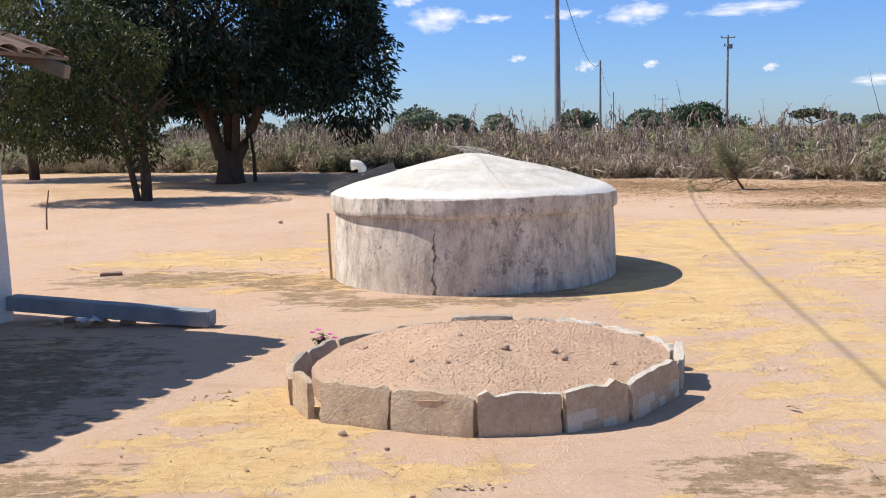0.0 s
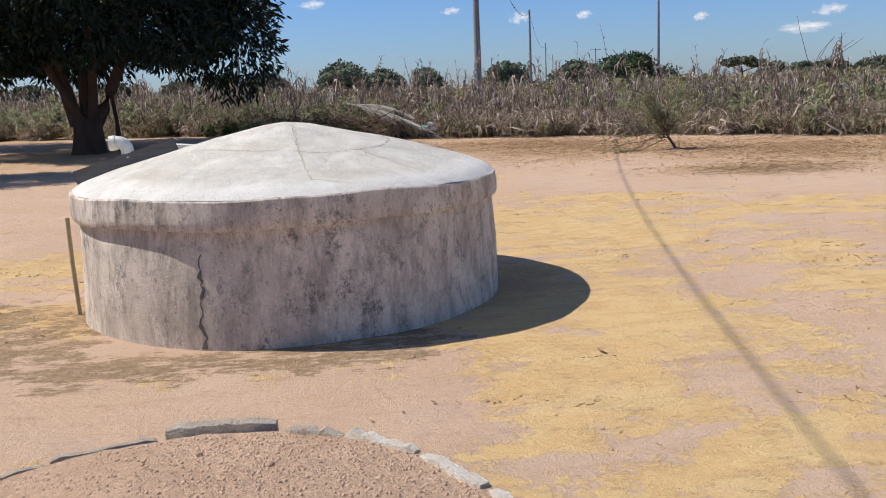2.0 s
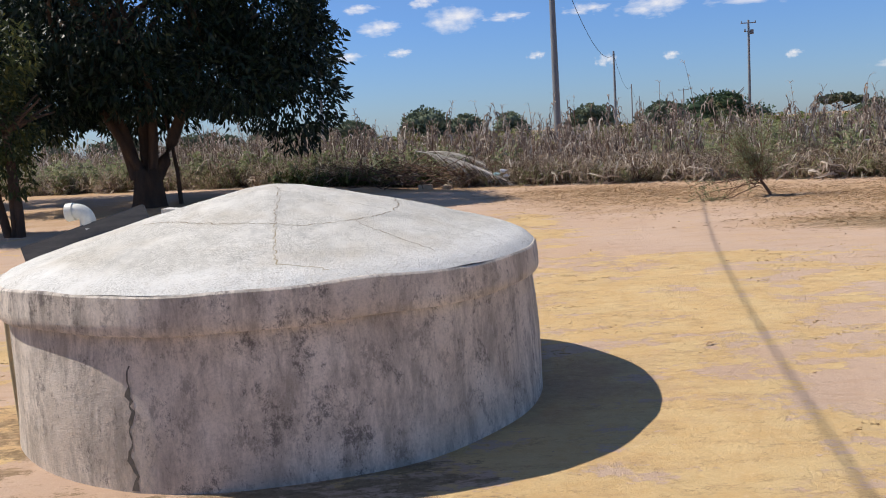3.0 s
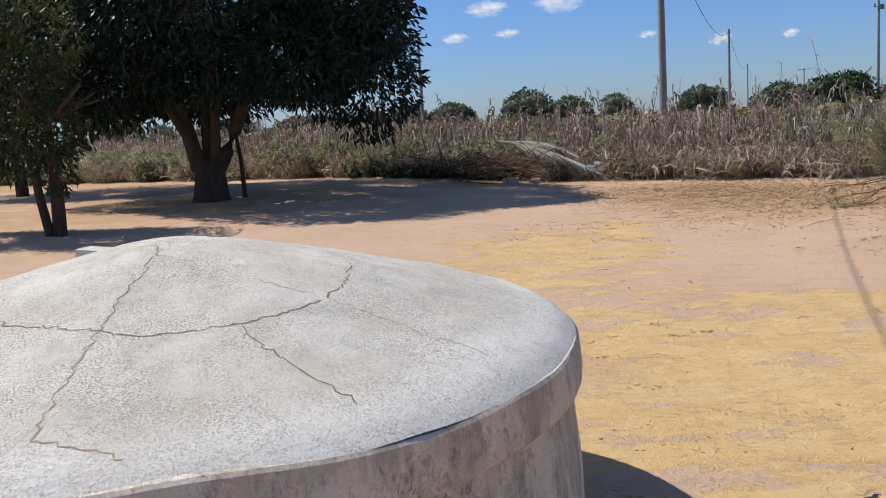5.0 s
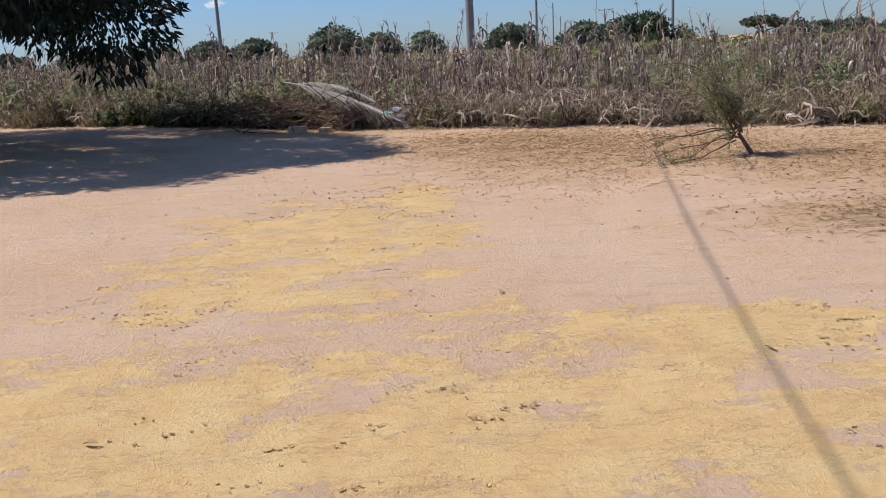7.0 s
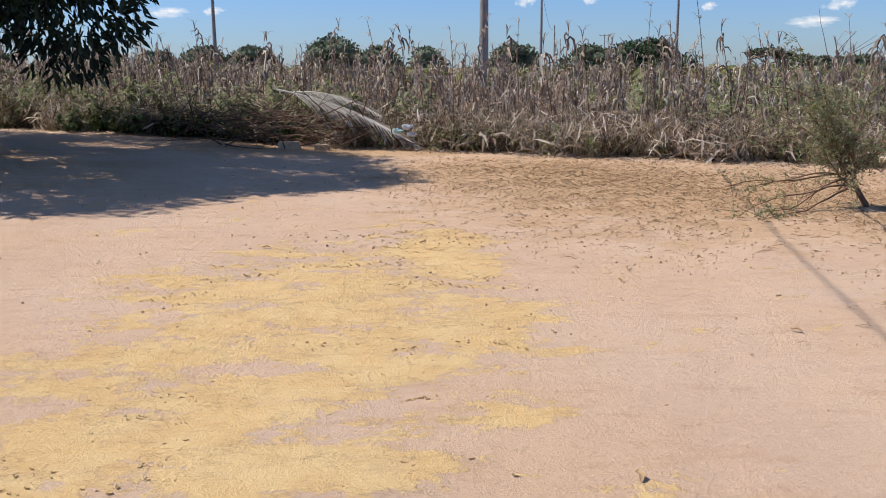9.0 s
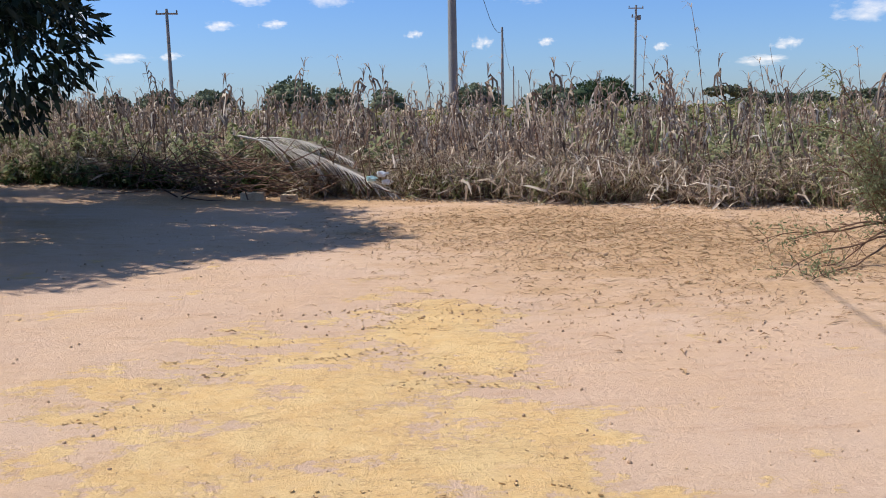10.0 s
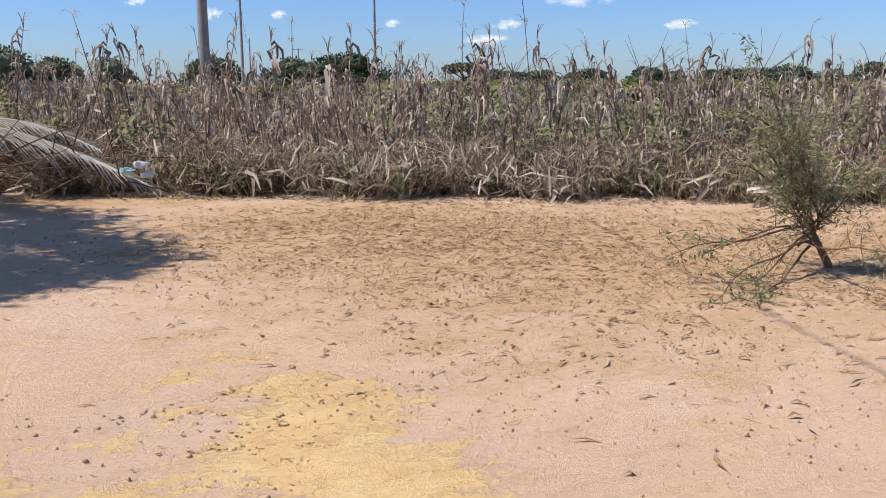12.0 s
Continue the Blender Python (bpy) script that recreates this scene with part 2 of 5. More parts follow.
MAT = dict(
    earth=ground_material(),
    wall=cement_material("whitewashed_wall"),
    dome=cement_material("whitewashed_dome", True),
    crack=plain("crack_dark", (0.25, 0.2, 0.14), (0.36, 0.28, 0.17), 20),
    dark_crack=plain("wall_crack", (0.13, 0.115, 0.10), (0.2, 0.17, 0.14), 30),
    patchy=plain("crack_ochre", (0.50, 0.42, 0.27), (0.40, 0.32, 0.2), 20),
    slab=plain("slab", (0.76, 0.60, 0.44), (0.54, 0.38, 0.25), 4, speck=(0.3, 0.22, 0.15), bumpy=0.8, dist=0.01),
    slab_grey=plain("slab_grey", (0.6, 0.53, 0.45), (0.42, 0.35, 0.28), 7, speck=(0.25, 0.2, 0.16), bumpy=0.8, dist=0.01),
    slab_white=plain("slab_limewash", (0.80, 0.76, 0.68), (0.72, 0.64, 0.54), 9, speck=(0.5, 0.4, 0.3), bumpy=0.8, dist=0.01),
    sand=plain("sand", (0.72, 0.50, 0.35), (0.62, 0.42, 0.285), 3, speck=(0.42, 0.27, 0.18), bumpy=1.0, dist=0.012),
    stone=plain("stone", (0.42, 0.27, 0.19), (0.55, 0.4, 0.29), 30),
    litter=leafy("litter", [(0.25, 0.15, 0.08), (0.42, 0.28, 0.16), (0.5, 0.38, 0.24)], 0.9, 0.1, 0.1),
    crust=plain("yellow_crust", (0.57, 0.38, 0.18), (0.62, 0.45, 0.25), 5, speck=(0.42, 0.27, 0.14)),
    pebble=plain("pebble", (0.56, 0.38, 0.26), (0.70, 0.51, 0.37), 30),
    clod=plain("clod", (0.46, 0.31, 0.20), (0.54, 0.38, 0.25), 30),
    pvc=plain("pvc", (0.80, 0.78, 0.70), (0.74, 0.71, 0.62), 6, rough=0.45, bumpy=0.05, spec=0.5, speck=(0.6, 0.57, 0.48)),
    plank=plain("grey_plank", (0.20, 0.18, 0.16), (0.13, 0.12, 0.11), 4, stretch=(1, 1, 6)),
    beam=plain("painted_beam", (0.34, 0.36, 0.38), (0.24, 0.26, 0.29), 5),
    house=plain("house_limewash", (0.78, 0.77, 0.76), (0.66, 0.65, 0.63), 3),
    tile=plain("clay_tile", (0.30, 0.2, 0.15), (0.22, 0.16, 0.13), 6),
    timber=plain("timber", (0.28, 0.22, 0.17), (0.2, 0.16, 0.12), 8),
    bark=plain("bark", (0.16, 0.10, 0.065), (0.09, 0.06, 0.045), 7, stretch=(1, 1, 0.3), bumpy=1.0, dist=0.02),
    twig=plain("twig", (0.24, 0.14, 0.09), (0.15, 0.09, 0.06), 12),
    pole=plain("pole_concrete", (0.26, 0.27, 0.28), (0.19, 0.20, 0.22), 2),
    steel=plain("steel", (0.2, 0.2, 0.21), (0.14, 0.14, 0.15), 6, rough=0.6),
    cable=plain("cable", (0.03, 0.03, 0.035), (0.05, 0.05, 0.05), 6),
    mango=leafy("mango_leaf", [(0.010, 0.022, 0.016), (0.016, 0.032, 0.018), (0.03, 0.052, 0.02)], 0.5, 0.3, 0.12),
    light_leaf=leafy("light_leaf", [(0.03, 0.045, 0.018), (0.06, 0.08, 0.026), (0.15, 0.15, 0.045)], 0.55, 0.3, 0.3),
    # horizon leaves: distance haze is mixed into these paler, greyer greens
    hazed_far_leaf=leafy("hazed_far_leaf", [(0.11, 0.14, 0.10), (0.15, 0.18, 0.12), (0.20, 0.23, 0.15)], 0.8, 0.1, 0.15),
    dome_leaf=leafy("dome_leaf", [(0.05, 0.08, 0.05), (0.07, 0.11, 0.06), (0.10, 0.15, 0.07)], 0.8, 0.1, 0.1),
    acacia=leafy("acacia_leaf", [(0.14, 0.16, 0.11), (0.18, 0.19, 0.13), (0.12, 0.14, 0.09)], 0.8, 0.1, 0.15),
    scrub=leafy("scrub_leaf", [(0.10, 0.125, 0.045), (0.17, 0.18, 0.07), (0.26, 0.24, 0.11)], 0.8, 0.1, 0.2),
    mango_weed=leafy("dark_weed", [(0.04, 0.07, 0.02), (0.08, 0.12, 0.035), (0.14, 0.18, 0.06)], 0.6, 0.3, 0.3),
    weed=leafy("weed_leaf", [(0.16, 0.22, 0.08), (0.32, 0.34, 0.15), (0.50, 0.46, 0.25)], 0.7, 0.2, 0.4),
    corn=leafy("dry_corn", [(0.13, 0.09, 0.075), (0.42, 0.33, 0.26), (0.90, 0.82, 0.72), (0.24, 0.165, 0.13), (0.64, 0.54, 0.44), (0.16, 0.11, 0.095)], 0.7, 0.25, 0.35),
    stem=leafy("dry_stem", [(0.10, 0.06, 0.045), (0.16, 0.10, 0.075), (0.26, 0.17, 0.12)], 0.85, 0.1, 0.0),
    grass=leafy("dry_grass", [(0.50, 0.36, 0.27), (0.70, 0.58, 0.44), (0.46, 0.44, 0.27), (0.54, 0.35, 0.28)], 0.8, 0.1, 0.4),
    frond=leafy("dry_frond", [(0.66, 0.61, 0.54), (0.84, 0.79, 0.71), (0.30, 0.25, 0.21)], 0.7, 0.2, 0.15),
    bush=leafy("bush_leaf", [(0.20, 0.23, 0.12), (0.30, 0.33, 0.17), (0.42, 0.42, 0.25)], 0.7, 0.2, 0.4),
    petal=plain("petal", (0.6, 0.05, 0.35), (0.7, 0.25, 0.5), 30),
    white=plain("white_plastic", (0.75, 0.77, 0.8), (0.6, 0.64, 0.7), 10, rough=0.5),
    teal=plain("teal_plastic", (0.35, 0.6, 0.62), (0.5, 0.7, 0.72), 10, rough=0.5),
)


# ---- mesh helpers ----
def thing(name, at, label, category, group="", rz=0.0):
    ob = new(name)
    ob.matrix_basis = pose(*at, 0, 0, rz)
    return tagged(ob, label, category, group)


def part(name, bm, mat, parent=None, label="", smooth=True):
    me = bpy.data.meshes.new(name)
    bmesh.ops.recalc_face_normals(bm, faces=bm.faces)
    bm.to_mesh(me)
    bm.free()
    me.materials.append(mat)
    if smooth:
        me.polygons.foreach_set("use_smooth", [True] * len(me.polygons))
        me.set_sharp_from_angle(angle=radians(40))
    ob = new(name, me)
    ob.parent = parent
    return tagged(ob, label)


def quads(name, V, F, mat, parent=None, smooth=False):
    """A mesh from arrays of vertices and quads."""
    me = bpy.data.meshes.new(name)
    V, F = np.asarray(V, np.float32), np.asarray(F, np.int32)
    me.vertices.add(len(V))
    me.vertices.foreach_set("co", V.ravel())
    me.loops.add(F.size)
    me.loops.foreach_set("vertex_index", F.ravel())
    me.polygons.add(len(F))
    me.polygons.foreach_set("loop_start", np.arange(0, F.size, 4, dtype=np.int32))
    if smooth:
        me.polygons.foreach_set("use_smooth", np.ones(len(F), bool))
    me.update()
    me.materials.append(mat)
    ob = new(name, me)
    ob.parent = parent
    return ob


def spread(V, F, mats):
    """Copies of one template (V, F) under many 4x4 matrices, as one pair of arrays."""
    V, F, mats = np.asarray(V, float), np.asarray(F), np.asarray(mats, float)
    W = np.einsum("nij,vj->nvi", mats[:, :3, :3], V) + mats[:, None, :3, 3]
    G = F[None] + (np.arange(len(mats)) * len(V))[:, None, None]
    return W.reshape(-1, 3), G.reshape(-1, 4)


def join(parts):
    Vs, Fs, n = [], [], 0
    for V, F in parts:
        Vs.append(V)
        Fs.append(np.asarray(F) + n)
        n += len(V)
    return np.concatenate(Vs), np.concatenate(Fs)


def turns(n, r, tilt=0.3, lo=0.8, hi=1.2):
    """n random upright turns with a lean and a size."""
    a, tx, ty = r.uniform(0, 2 * np.pi, n), r.normal(0, tilt, n), r.normal(0, tilt, n)
    s = r.uniform(lo, hi, n)
    ca, sa = np.cos(a), np.sin(a)
    Z = np.zeros((n, 4, 4))
    Rz = Z.copy()
    Rz[:, 0, 0], Rz[:, 0, 1], Rz[:, 1, 0], Rz[:, 1, 1], Rz[:, 2, 2], Rz[:, 3, 3] = ca, -sa, sa, ca, 1, 1
    Rx = Z.copy()
    Rx[:, 0, 0], Rx[:, 1, 1], Rx[:, 1, 2], Rx[:, 2, 1], Rx[:, 2, 2], Rx[:, 3, 3] = 1, np.cos(tx), -np.sin(tx), np.sin(tx), np.cos(tx), 1
    Ry = Z.copy()
    Ry[:, 0, 0], Ry[:, 0, 2], Ry[:, 2, 0], Ry[:, 2, 2], Ry[:, 1, 1], Ry[:, 3, 3] = np.cos(ty), np.sin(ty), -np.sin(ty), np.cos(ty), 1, 1
    M = Ry @ Rx @ Rz
    M[:, :3, :3] *= s[:, None, None]
    return M


def random_turns(n, r, lo, hi):
    q = r.normal(size=(n, 4))
    q /= np.linalg.norm(q, axis=1)[:, None]
    w, x, y, z = q.T
    M = np.zeros((n, 4, 4))
    M[:, 0] = np.stack([1 - 2 * (y * y + z * z), 2 * (x * y - w * z), 2 * (x * z + w * y), 0 * x], -1)
    M[:, 1] = np.stack([2 * (x * y + w * z), 1 - 2 * (x * x + z * z), 2 * (y * z - w * x), 0 * x], -1)
    M[:, 2] = np.stack([2 * (x * z - w * y), 2 * (y * z + w * x), 1 - 2 * (x * x + y * y), 0 * x], -1)
    M[:, :3, :3] *= r.uniform(lo, hi, n)[:, None, None]
    M[:, 3, 3] = 1
    return M


def tube(pts, radii, sides=5):
    """A tapered tube along points: vertices and quads."""
    pts = [Vector(p) for p in pts]
    V, F = [], []
    for i, p in enumerate(pts):
        d = (pts[min(i + 1, len(pts) - 1)] - pts[max(i - 1, 0)]).normalized()
        u = d.cross(Vector((0.31, 0.17, 0.93)) if abs(d.z) < 0.9 else Vector((1, 0.1, 0))).normalized()
        v = d.cross(u)
        for k in range(sides):
            a = 2 * math.pi * k / sides
            V.append(p + (u * math.cos(a) + v * math.sin(a)) * radii[i])
    for i in range(len(pts) - 1):
        for k in range(sides):
            F.append((i * sides + k, i * sides + (k + 1) % sides, (i + 1) * sides + (k + 1) % sides, (i + 1) * sides + k))
    for e in (0, len(pts) - 1):
        c = e * sides
        for k in range(1, sides - 1, 2):
            F.append((c, c + k, c + k + 1, c + min(k + 2, sides - 1)) if k + 2 < sides else (c, c, c + k, c + k + 1))
    F = [f for f in F if len(set(f)) == 4]
    return np.array([tuple(v) for v in V]), np.array(F)


def ribbon(pts, widths, up=(0, 0, 1), fold=0.25):
    """A folded leaf blade along points: two quads a step."""
    pts = [Vector(p) for p in pts]
    V, F = [], []
    for i, p in enumerate(pts):
        d = (pts[min(i + 1, len(pts) - 1)] - pts[max(i - 1, 0)]).normalized()
        s = d.cross(Vector(up))
        s = s.normalized() if s.length > 1e-3 else Vector((1, 0, 0))
        nrm = s.cross(d)
        w = widths[i]
        V += [p - s * w + nrm * w * fold, p, p + s * w + nrm * w * fold]
    for i in range(len(pts) - 1):
        a = 3 * i
        F += [(a, a + 1, a + 4, a + 3), (a + 1, a + 2, a + 5, a + 4)]
    return np.array([tuple(v) for v in V]), np.array(F)


def smooth_step(a):
    a = np.clip(a, 0, 1)
    return a * a * (3 - 2 * a)


def height(x, y):
    """The ground: level by the cistern, rising a little towards the trees and the field."""
    x, y = np.asarray(x, float), np.asarray(y, float)
    z = 0.26 * smooth_step((y - 15) / 11) * smooth_step((3 - x) / 8) + 0.07 * smooth_step((y - 20) / 8)
    z = z + 0.012 * np.sin(0.9 * x + 0.4 * y) * np.sin(0.7 * y - 0.3 * x + 1) * smooth_step((y - 12) / 6)
    far = np.hypot(x - 2, y - 12)
    return z * (1 - smooth_step((far - 60) / 60))


def gz(x, y):
    return float(height(x, y))


# ---- ground ----
PATCHES = [  # x, y, half-width, half-depth of the yellow crusts
    (1.6, 18.0, 1.5, 2.3), (1.2, 16.2, 1.2, 0.9), (3.0, 12.6, 2.6, 2.6), (0.5, 13.6, 2.4, 1.6), (4.6, 14.6, 1.4, 0.6), (2.4, 8.6, 1.3, 3.4),
    (3.4, 4.5, 1.6, 2.5), (1.8, 2.6, 2.0, 1.0), (-3.0, 11.5, 1.8, 1.1), (-0.8, 4.0, 0.9, 1.5), (4.8, 9.5, 0.7, 2.2), (6.5, 13.0, 2.5, 0.8),
    (-1.7, 9.6, 1.6, 0.7), (2.6, 20.2, 0.6, 1.4), (8.5, 11.5, 2.5, 1.2), (-2.2, 1.5, 1.4, 1.4), (5.6, 6.2, 0.9, 2.0),
]
LITTER = [(6.0, 23.5, 3.6, 3.4), (9.5, 21.0, 3.4, 3.6), (4.3, 25.6, 2.6, 2.4), (7.5, 17.6, 2.0, 1.2), (12.5, 19, 4, 5), (-7, 25, 6, 3), (1, 29, 4, 1.5), (0.5, 9.9, 2.1, 1.0)]
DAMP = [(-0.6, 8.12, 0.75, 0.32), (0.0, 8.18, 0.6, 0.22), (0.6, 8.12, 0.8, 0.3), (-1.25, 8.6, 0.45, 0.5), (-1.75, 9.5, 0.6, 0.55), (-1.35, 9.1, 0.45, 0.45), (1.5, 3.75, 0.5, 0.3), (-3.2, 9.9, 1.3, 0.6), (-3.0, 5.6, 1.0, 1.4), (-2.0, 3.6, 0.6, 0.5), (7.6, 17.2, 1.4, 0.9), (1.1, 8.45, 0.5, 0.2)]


def blobs(x, y, spots):
    v = np.zeros_like(x)
    for a, b, c, d in spots:
        v = np.maximum(v, 1 - 0.55 * np.hypot((x - a) / c, (y - b) / d) ** 2)
    return np.clip(v, 0, 1)


def axis(lo, hi, step, reach):
    fine = np.arange(lo, hi + step / 2, step)
    out, s, p = [], step, hi
    while p < reach:
        s *= 1.22
        p += s
        out.append(p)
    inn, s, p = [], step, lo
    while p > -reach:
        s *= 1.22
        p -= s
        inn.append(p)
    return np.concatenate([inn[::-1], fine, out])


gx, gy = axis(-8, 13, 0.1, 2500), axis(0.5, 30, 0.1, 2500)
X, Y = np.meshgrid(gx, gy, indexing="xy")
near = (np.abs(X - 2) < 14) & (Y > -2) & (Y < 34)
rough = np.zeros_like(X)
for i, j in zip(*np.nonzero(near)):
    rough[i, j] = 0.018 * noise.noise((X[i, j] * 0.9, Y[i, j] * 0.9, 0)) + 0.008 * noise.noise((X[i, j] * 4, Y[i, j] * 4, 5))
keep = smooth_step((np.hypot(X - 0.4, Y - 10.05) - 1.6) / 0.6)
Z = height(X, Y) + rough * keep
V = np.stack([X, Y, Z], -1).reshape(-1, 3)
ny, nx = X.shape
idx = np.arange(nx * ny).reshape(ny, nx)
F = np.stack([idx[:-1, :-1], idx[:-1, 1:], idx[1:, 1:], idx[1:, :-1]], -1).reshape(-1, 4)
ground = quads("ground", V, F, MAT["earth"], smooth=True)
tagged(ground, "bare sandy yard earth with yellow crusts and pinkish patches", "ground", kind="structure")
soil = np.ones((len(V), 4), np.float32)
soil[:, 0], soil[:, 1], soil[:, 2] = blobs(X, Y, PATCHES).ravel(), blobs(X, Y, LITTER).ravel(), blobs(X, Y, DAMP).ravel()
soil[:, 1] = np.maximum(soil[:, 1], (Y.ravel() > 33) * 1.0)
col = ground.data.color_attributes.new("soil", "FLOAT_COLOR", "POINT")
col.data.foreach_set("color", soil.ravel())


# ---- the cistern ----
CX, CY = 0.36, 9.99


def lathe(profile, segs=96, wobble=0.0, seed=0.0):
    bm = bmesh.new()
    rings = []
    for r, z in profile:
        ring = []
        for k in range(segs):
            a = 2 * math.pi * k / segs
            q = r + (wobble * noise.noise((math.cos(a) * 2.2, math.sin(a) * 2.2, seed + z * 1.5)) if r > 0.3 else 0)
            dz = wobble * 0.6 * noise.noise((math.cos(a) * 3, math.sin(a) * 3, seed + 9)) if r > 0.3 and z > 0.1 else 0
            ring.append(bm.verts.new((q * math.cos(a), q * math.sin(a), z + dz)))
        rings.append(ring)
    for a, b in zip(rings, rings[1:]):
        for k in range(segs):
            bm.faces.new((a[k], a[(k + 1) % segs], b[(k + 1) % segs], b[k]))
    for ring in (rings[0], rings[-1]):
        bm.faces.new(ring)
    return bm


RIM_R, RIM_Z, APEX = 1.625, 0.965, 1.375


def worn_edge(a):
    """How far the roof's edge is worn down in a direction."""
    return 0.012 + 0.035 * max(0.0, math.cos(a - 0.35))



def dome_z(x, y):
    d = min(1.0, math.hypot(x, y) / RIM_R)
    return RIM_Z + (APEX - RIM_Z) * (1 - d) + 0.02 * math.sin(math.pi * d) - 0.02 * max(0, 1 - d / 0.1) 


cistern = thing("cistern", (CX, CY, 0), "round grimy whitewashed cement rainwater cistern with low conical roof", "water tank")
wall_ob = part("wall", lathe([(1.61, -0.15), (1.605, 0.0), (1.60, 0.2), (1.594, 0.4), (1.585, 0.6), (1.576, 0.8)], wobble=0.03), MAT["wall"], cistern, "dirty white cement wall with dark runs")
bm = lathe([(1.56, 0.765), (RIM_R - 0.008, 0.76), (RIM_R, 0.77), (RIM_R + 0.004, 0.82), (RIM_R, 0.953), (RIM_R - 0.01, 0.963), (1.5, 0.965)], wobble=0.03)
for v in bm.verts:
    if v.co.z > 0.89:
        v.co.z -= worn_edge(math.atan2(v.co.y, v.co.x))
part("rim", bm, MAT["wall"], cistern, "thick grey-white cement rim band")
bm = bmesh.new()
rings = []
for i in range(34):
    r = 0.03 + (RIM_R - 0.03 - 0.012) * i / 33
    ring = []
    for k in range(128):
        a = 2 * math.pi * k / 128
        q = r + (0.03 * noise.noise((math.cos(a) * 2.2, math.sin(a) * 2.2, 0.9 * 1.5)) if r > 0.3 else 0) * (i / 33)
        x, y = q * math.cos(a), q * math.sin(a)
        e = 0.006 * noise.noise((x * 5, y * 5, 1)) + 0.012 * noise.noise((x * 1.7, y * 1.7, 4)) * math.sin(math.pi * i / 33)
        e -= 0.012 * (i == 33) + worn_edge(a) * (r / RIM_R) ** 24
        ring.append(bm.verts.new((x, y, dome_z(r, 0) + e)))
    rings.append(ring)
for a, b in zip(rings, rings[1:]):
    for k in range(128):
        bm.faces.new((a[k], a[(k + 1) % 128], b[(k + 1) % 128], b[k]))
bm.faces.new(rings[0])
bm.verts.ensure_lookup_table()
dome = part("roof", bm, MAT["dome"], cistern, "white worn conical cement roof with cracks")


def dome_height(x, y):
    hit, place, _, _ = dome.ray_cast(Vector((x, y, 3)), Vector((0, 0, -1)))
    return place.z if hit else dome_z(x, y)


def crack(pts, width, mat, name="crack", on_wall=False):
    """A jagged thin ribbon along a polyline of plan points."""
    out = []
    r = random.Random(len(pts) * 7 + int(100 * abs(pts[0][0])))
    for (x0, y0), (x1, y1) in zip(pts, pts[1:]):
        n = max(2, int(math.hypot(x1 - x0, y1 - y0) / 0.02))
        for k in range(n):
            f = k / n
            j = 0.012 * (1 if 0 < k else 0.3)
            out.append((x0 + (x1 - x0) * f + r.uniform(-j, j), y0 + (y1 - y0) * f + r.uniform(-j, j)))
    bm = bmesh.new()
    prev = None
    for i in range(len(out) - 1):
        d = (Vector(out[i + 1]) - Vector(out[max(i - 1, 0)])).normalized()
        s = Vector((-d.y, d.x)) * width * r.uniform(0.4, 1.2)
        row = []
        for q in (Vector(out[i]) - s, Vector(out[i]) + s):
            x, y = q.x - CX, q.y - CY
            row.append(bm.verts.new((x, y, dome_height(x, y) + 0.0015)))
        if prev:
            bm.faces.new((prev[0], prev[1], row[1], row[0]))
        prev = row
    part(name, bm, mat, cistern, smooth=False)


crack([(-0.35, 9.52), (-0.25, 9.46), (0.03, 9.26), (0.24, 9.19), (0.5, 9.15), (0.66, 9.13), (0.82, 9.19), (0.93, 9.26), (1.04, 9.39), (1.126, 9.56)], 0.0035, MAT["crack"])
crack([(0.52, 9.15), (0.57, 8.89), (0.60, 8.73), (0.63, 8.60), (0.8, 8.60), (0.92, 8.55)], 0.0035, MAT["patchy"])
crack([(0.52, 9.15), (0.47, 9.45), (0.43, 9.78), (0.38, 9.86), (0.28, 9.84)], 0.0025, MAT["crack"])
crack([(0.93, 9.26), (1.0, 9.17), (1.162, 9.05), (1.25, 9.0), (1.348, 8.953), (1.42, 8.9)], 0.003, MAT["crack"])
crack([(1.126, 9.56), (1.15, 9.72), (1.12, 9.88), (1.08, 10.08)], 0.0035, MAT["crack"])
crack([(1.126, 9.56), (1.28, 9.50), (1.52, 9.42), (1.74, 9.36)], 0.0015, MAT["crack"])
crack([(0.84, 9.62), (1.0, 9.58), (1.126, 9.56)], 0.0015, MAT["crack"])
crack([(0.43, 9.74), (0.6, 9.70), (0.84, 9.62)], 0.001, MAT["crack"])


bm = bmesh.new()
prev, rw = None, random.Random(8)
for i in range(26):
    z = 0.01 + 0.024 * i
    a = math.atan2(8.5 - CY, -0.07 - CX) + 0.014 * noise.noise((z * 9, 0, 0)) + rw.uniform(-0.007, 0.007)
    w = (0.012 if z < 0.22 else 0.003 + 0.006 * (0.34 < z < 0.5)) * rw.uniform(0.2, 1.4)
    row = []
    for s_ in (-w, w):
        hit, place, nor, _ = wall_ob.ray_cast(Vector((2.2 * math.cos(a + s_ / 1.63), 2.2 * math.sin(a + s_ / 1.63), z)), Vector((-math.cos(a), -math.sin(a), 0)))
        row.append(bm.verts.new(place + Vector((math.cos(a), math.sin(a), 0)) * 0.002))
    if prev:
        bm.faces.new((prev[0], prev[1], row[1], row[0]))
    prev = row
part("wall_crack", bm, MAT["dark_crack"], cistern, smooth=False)


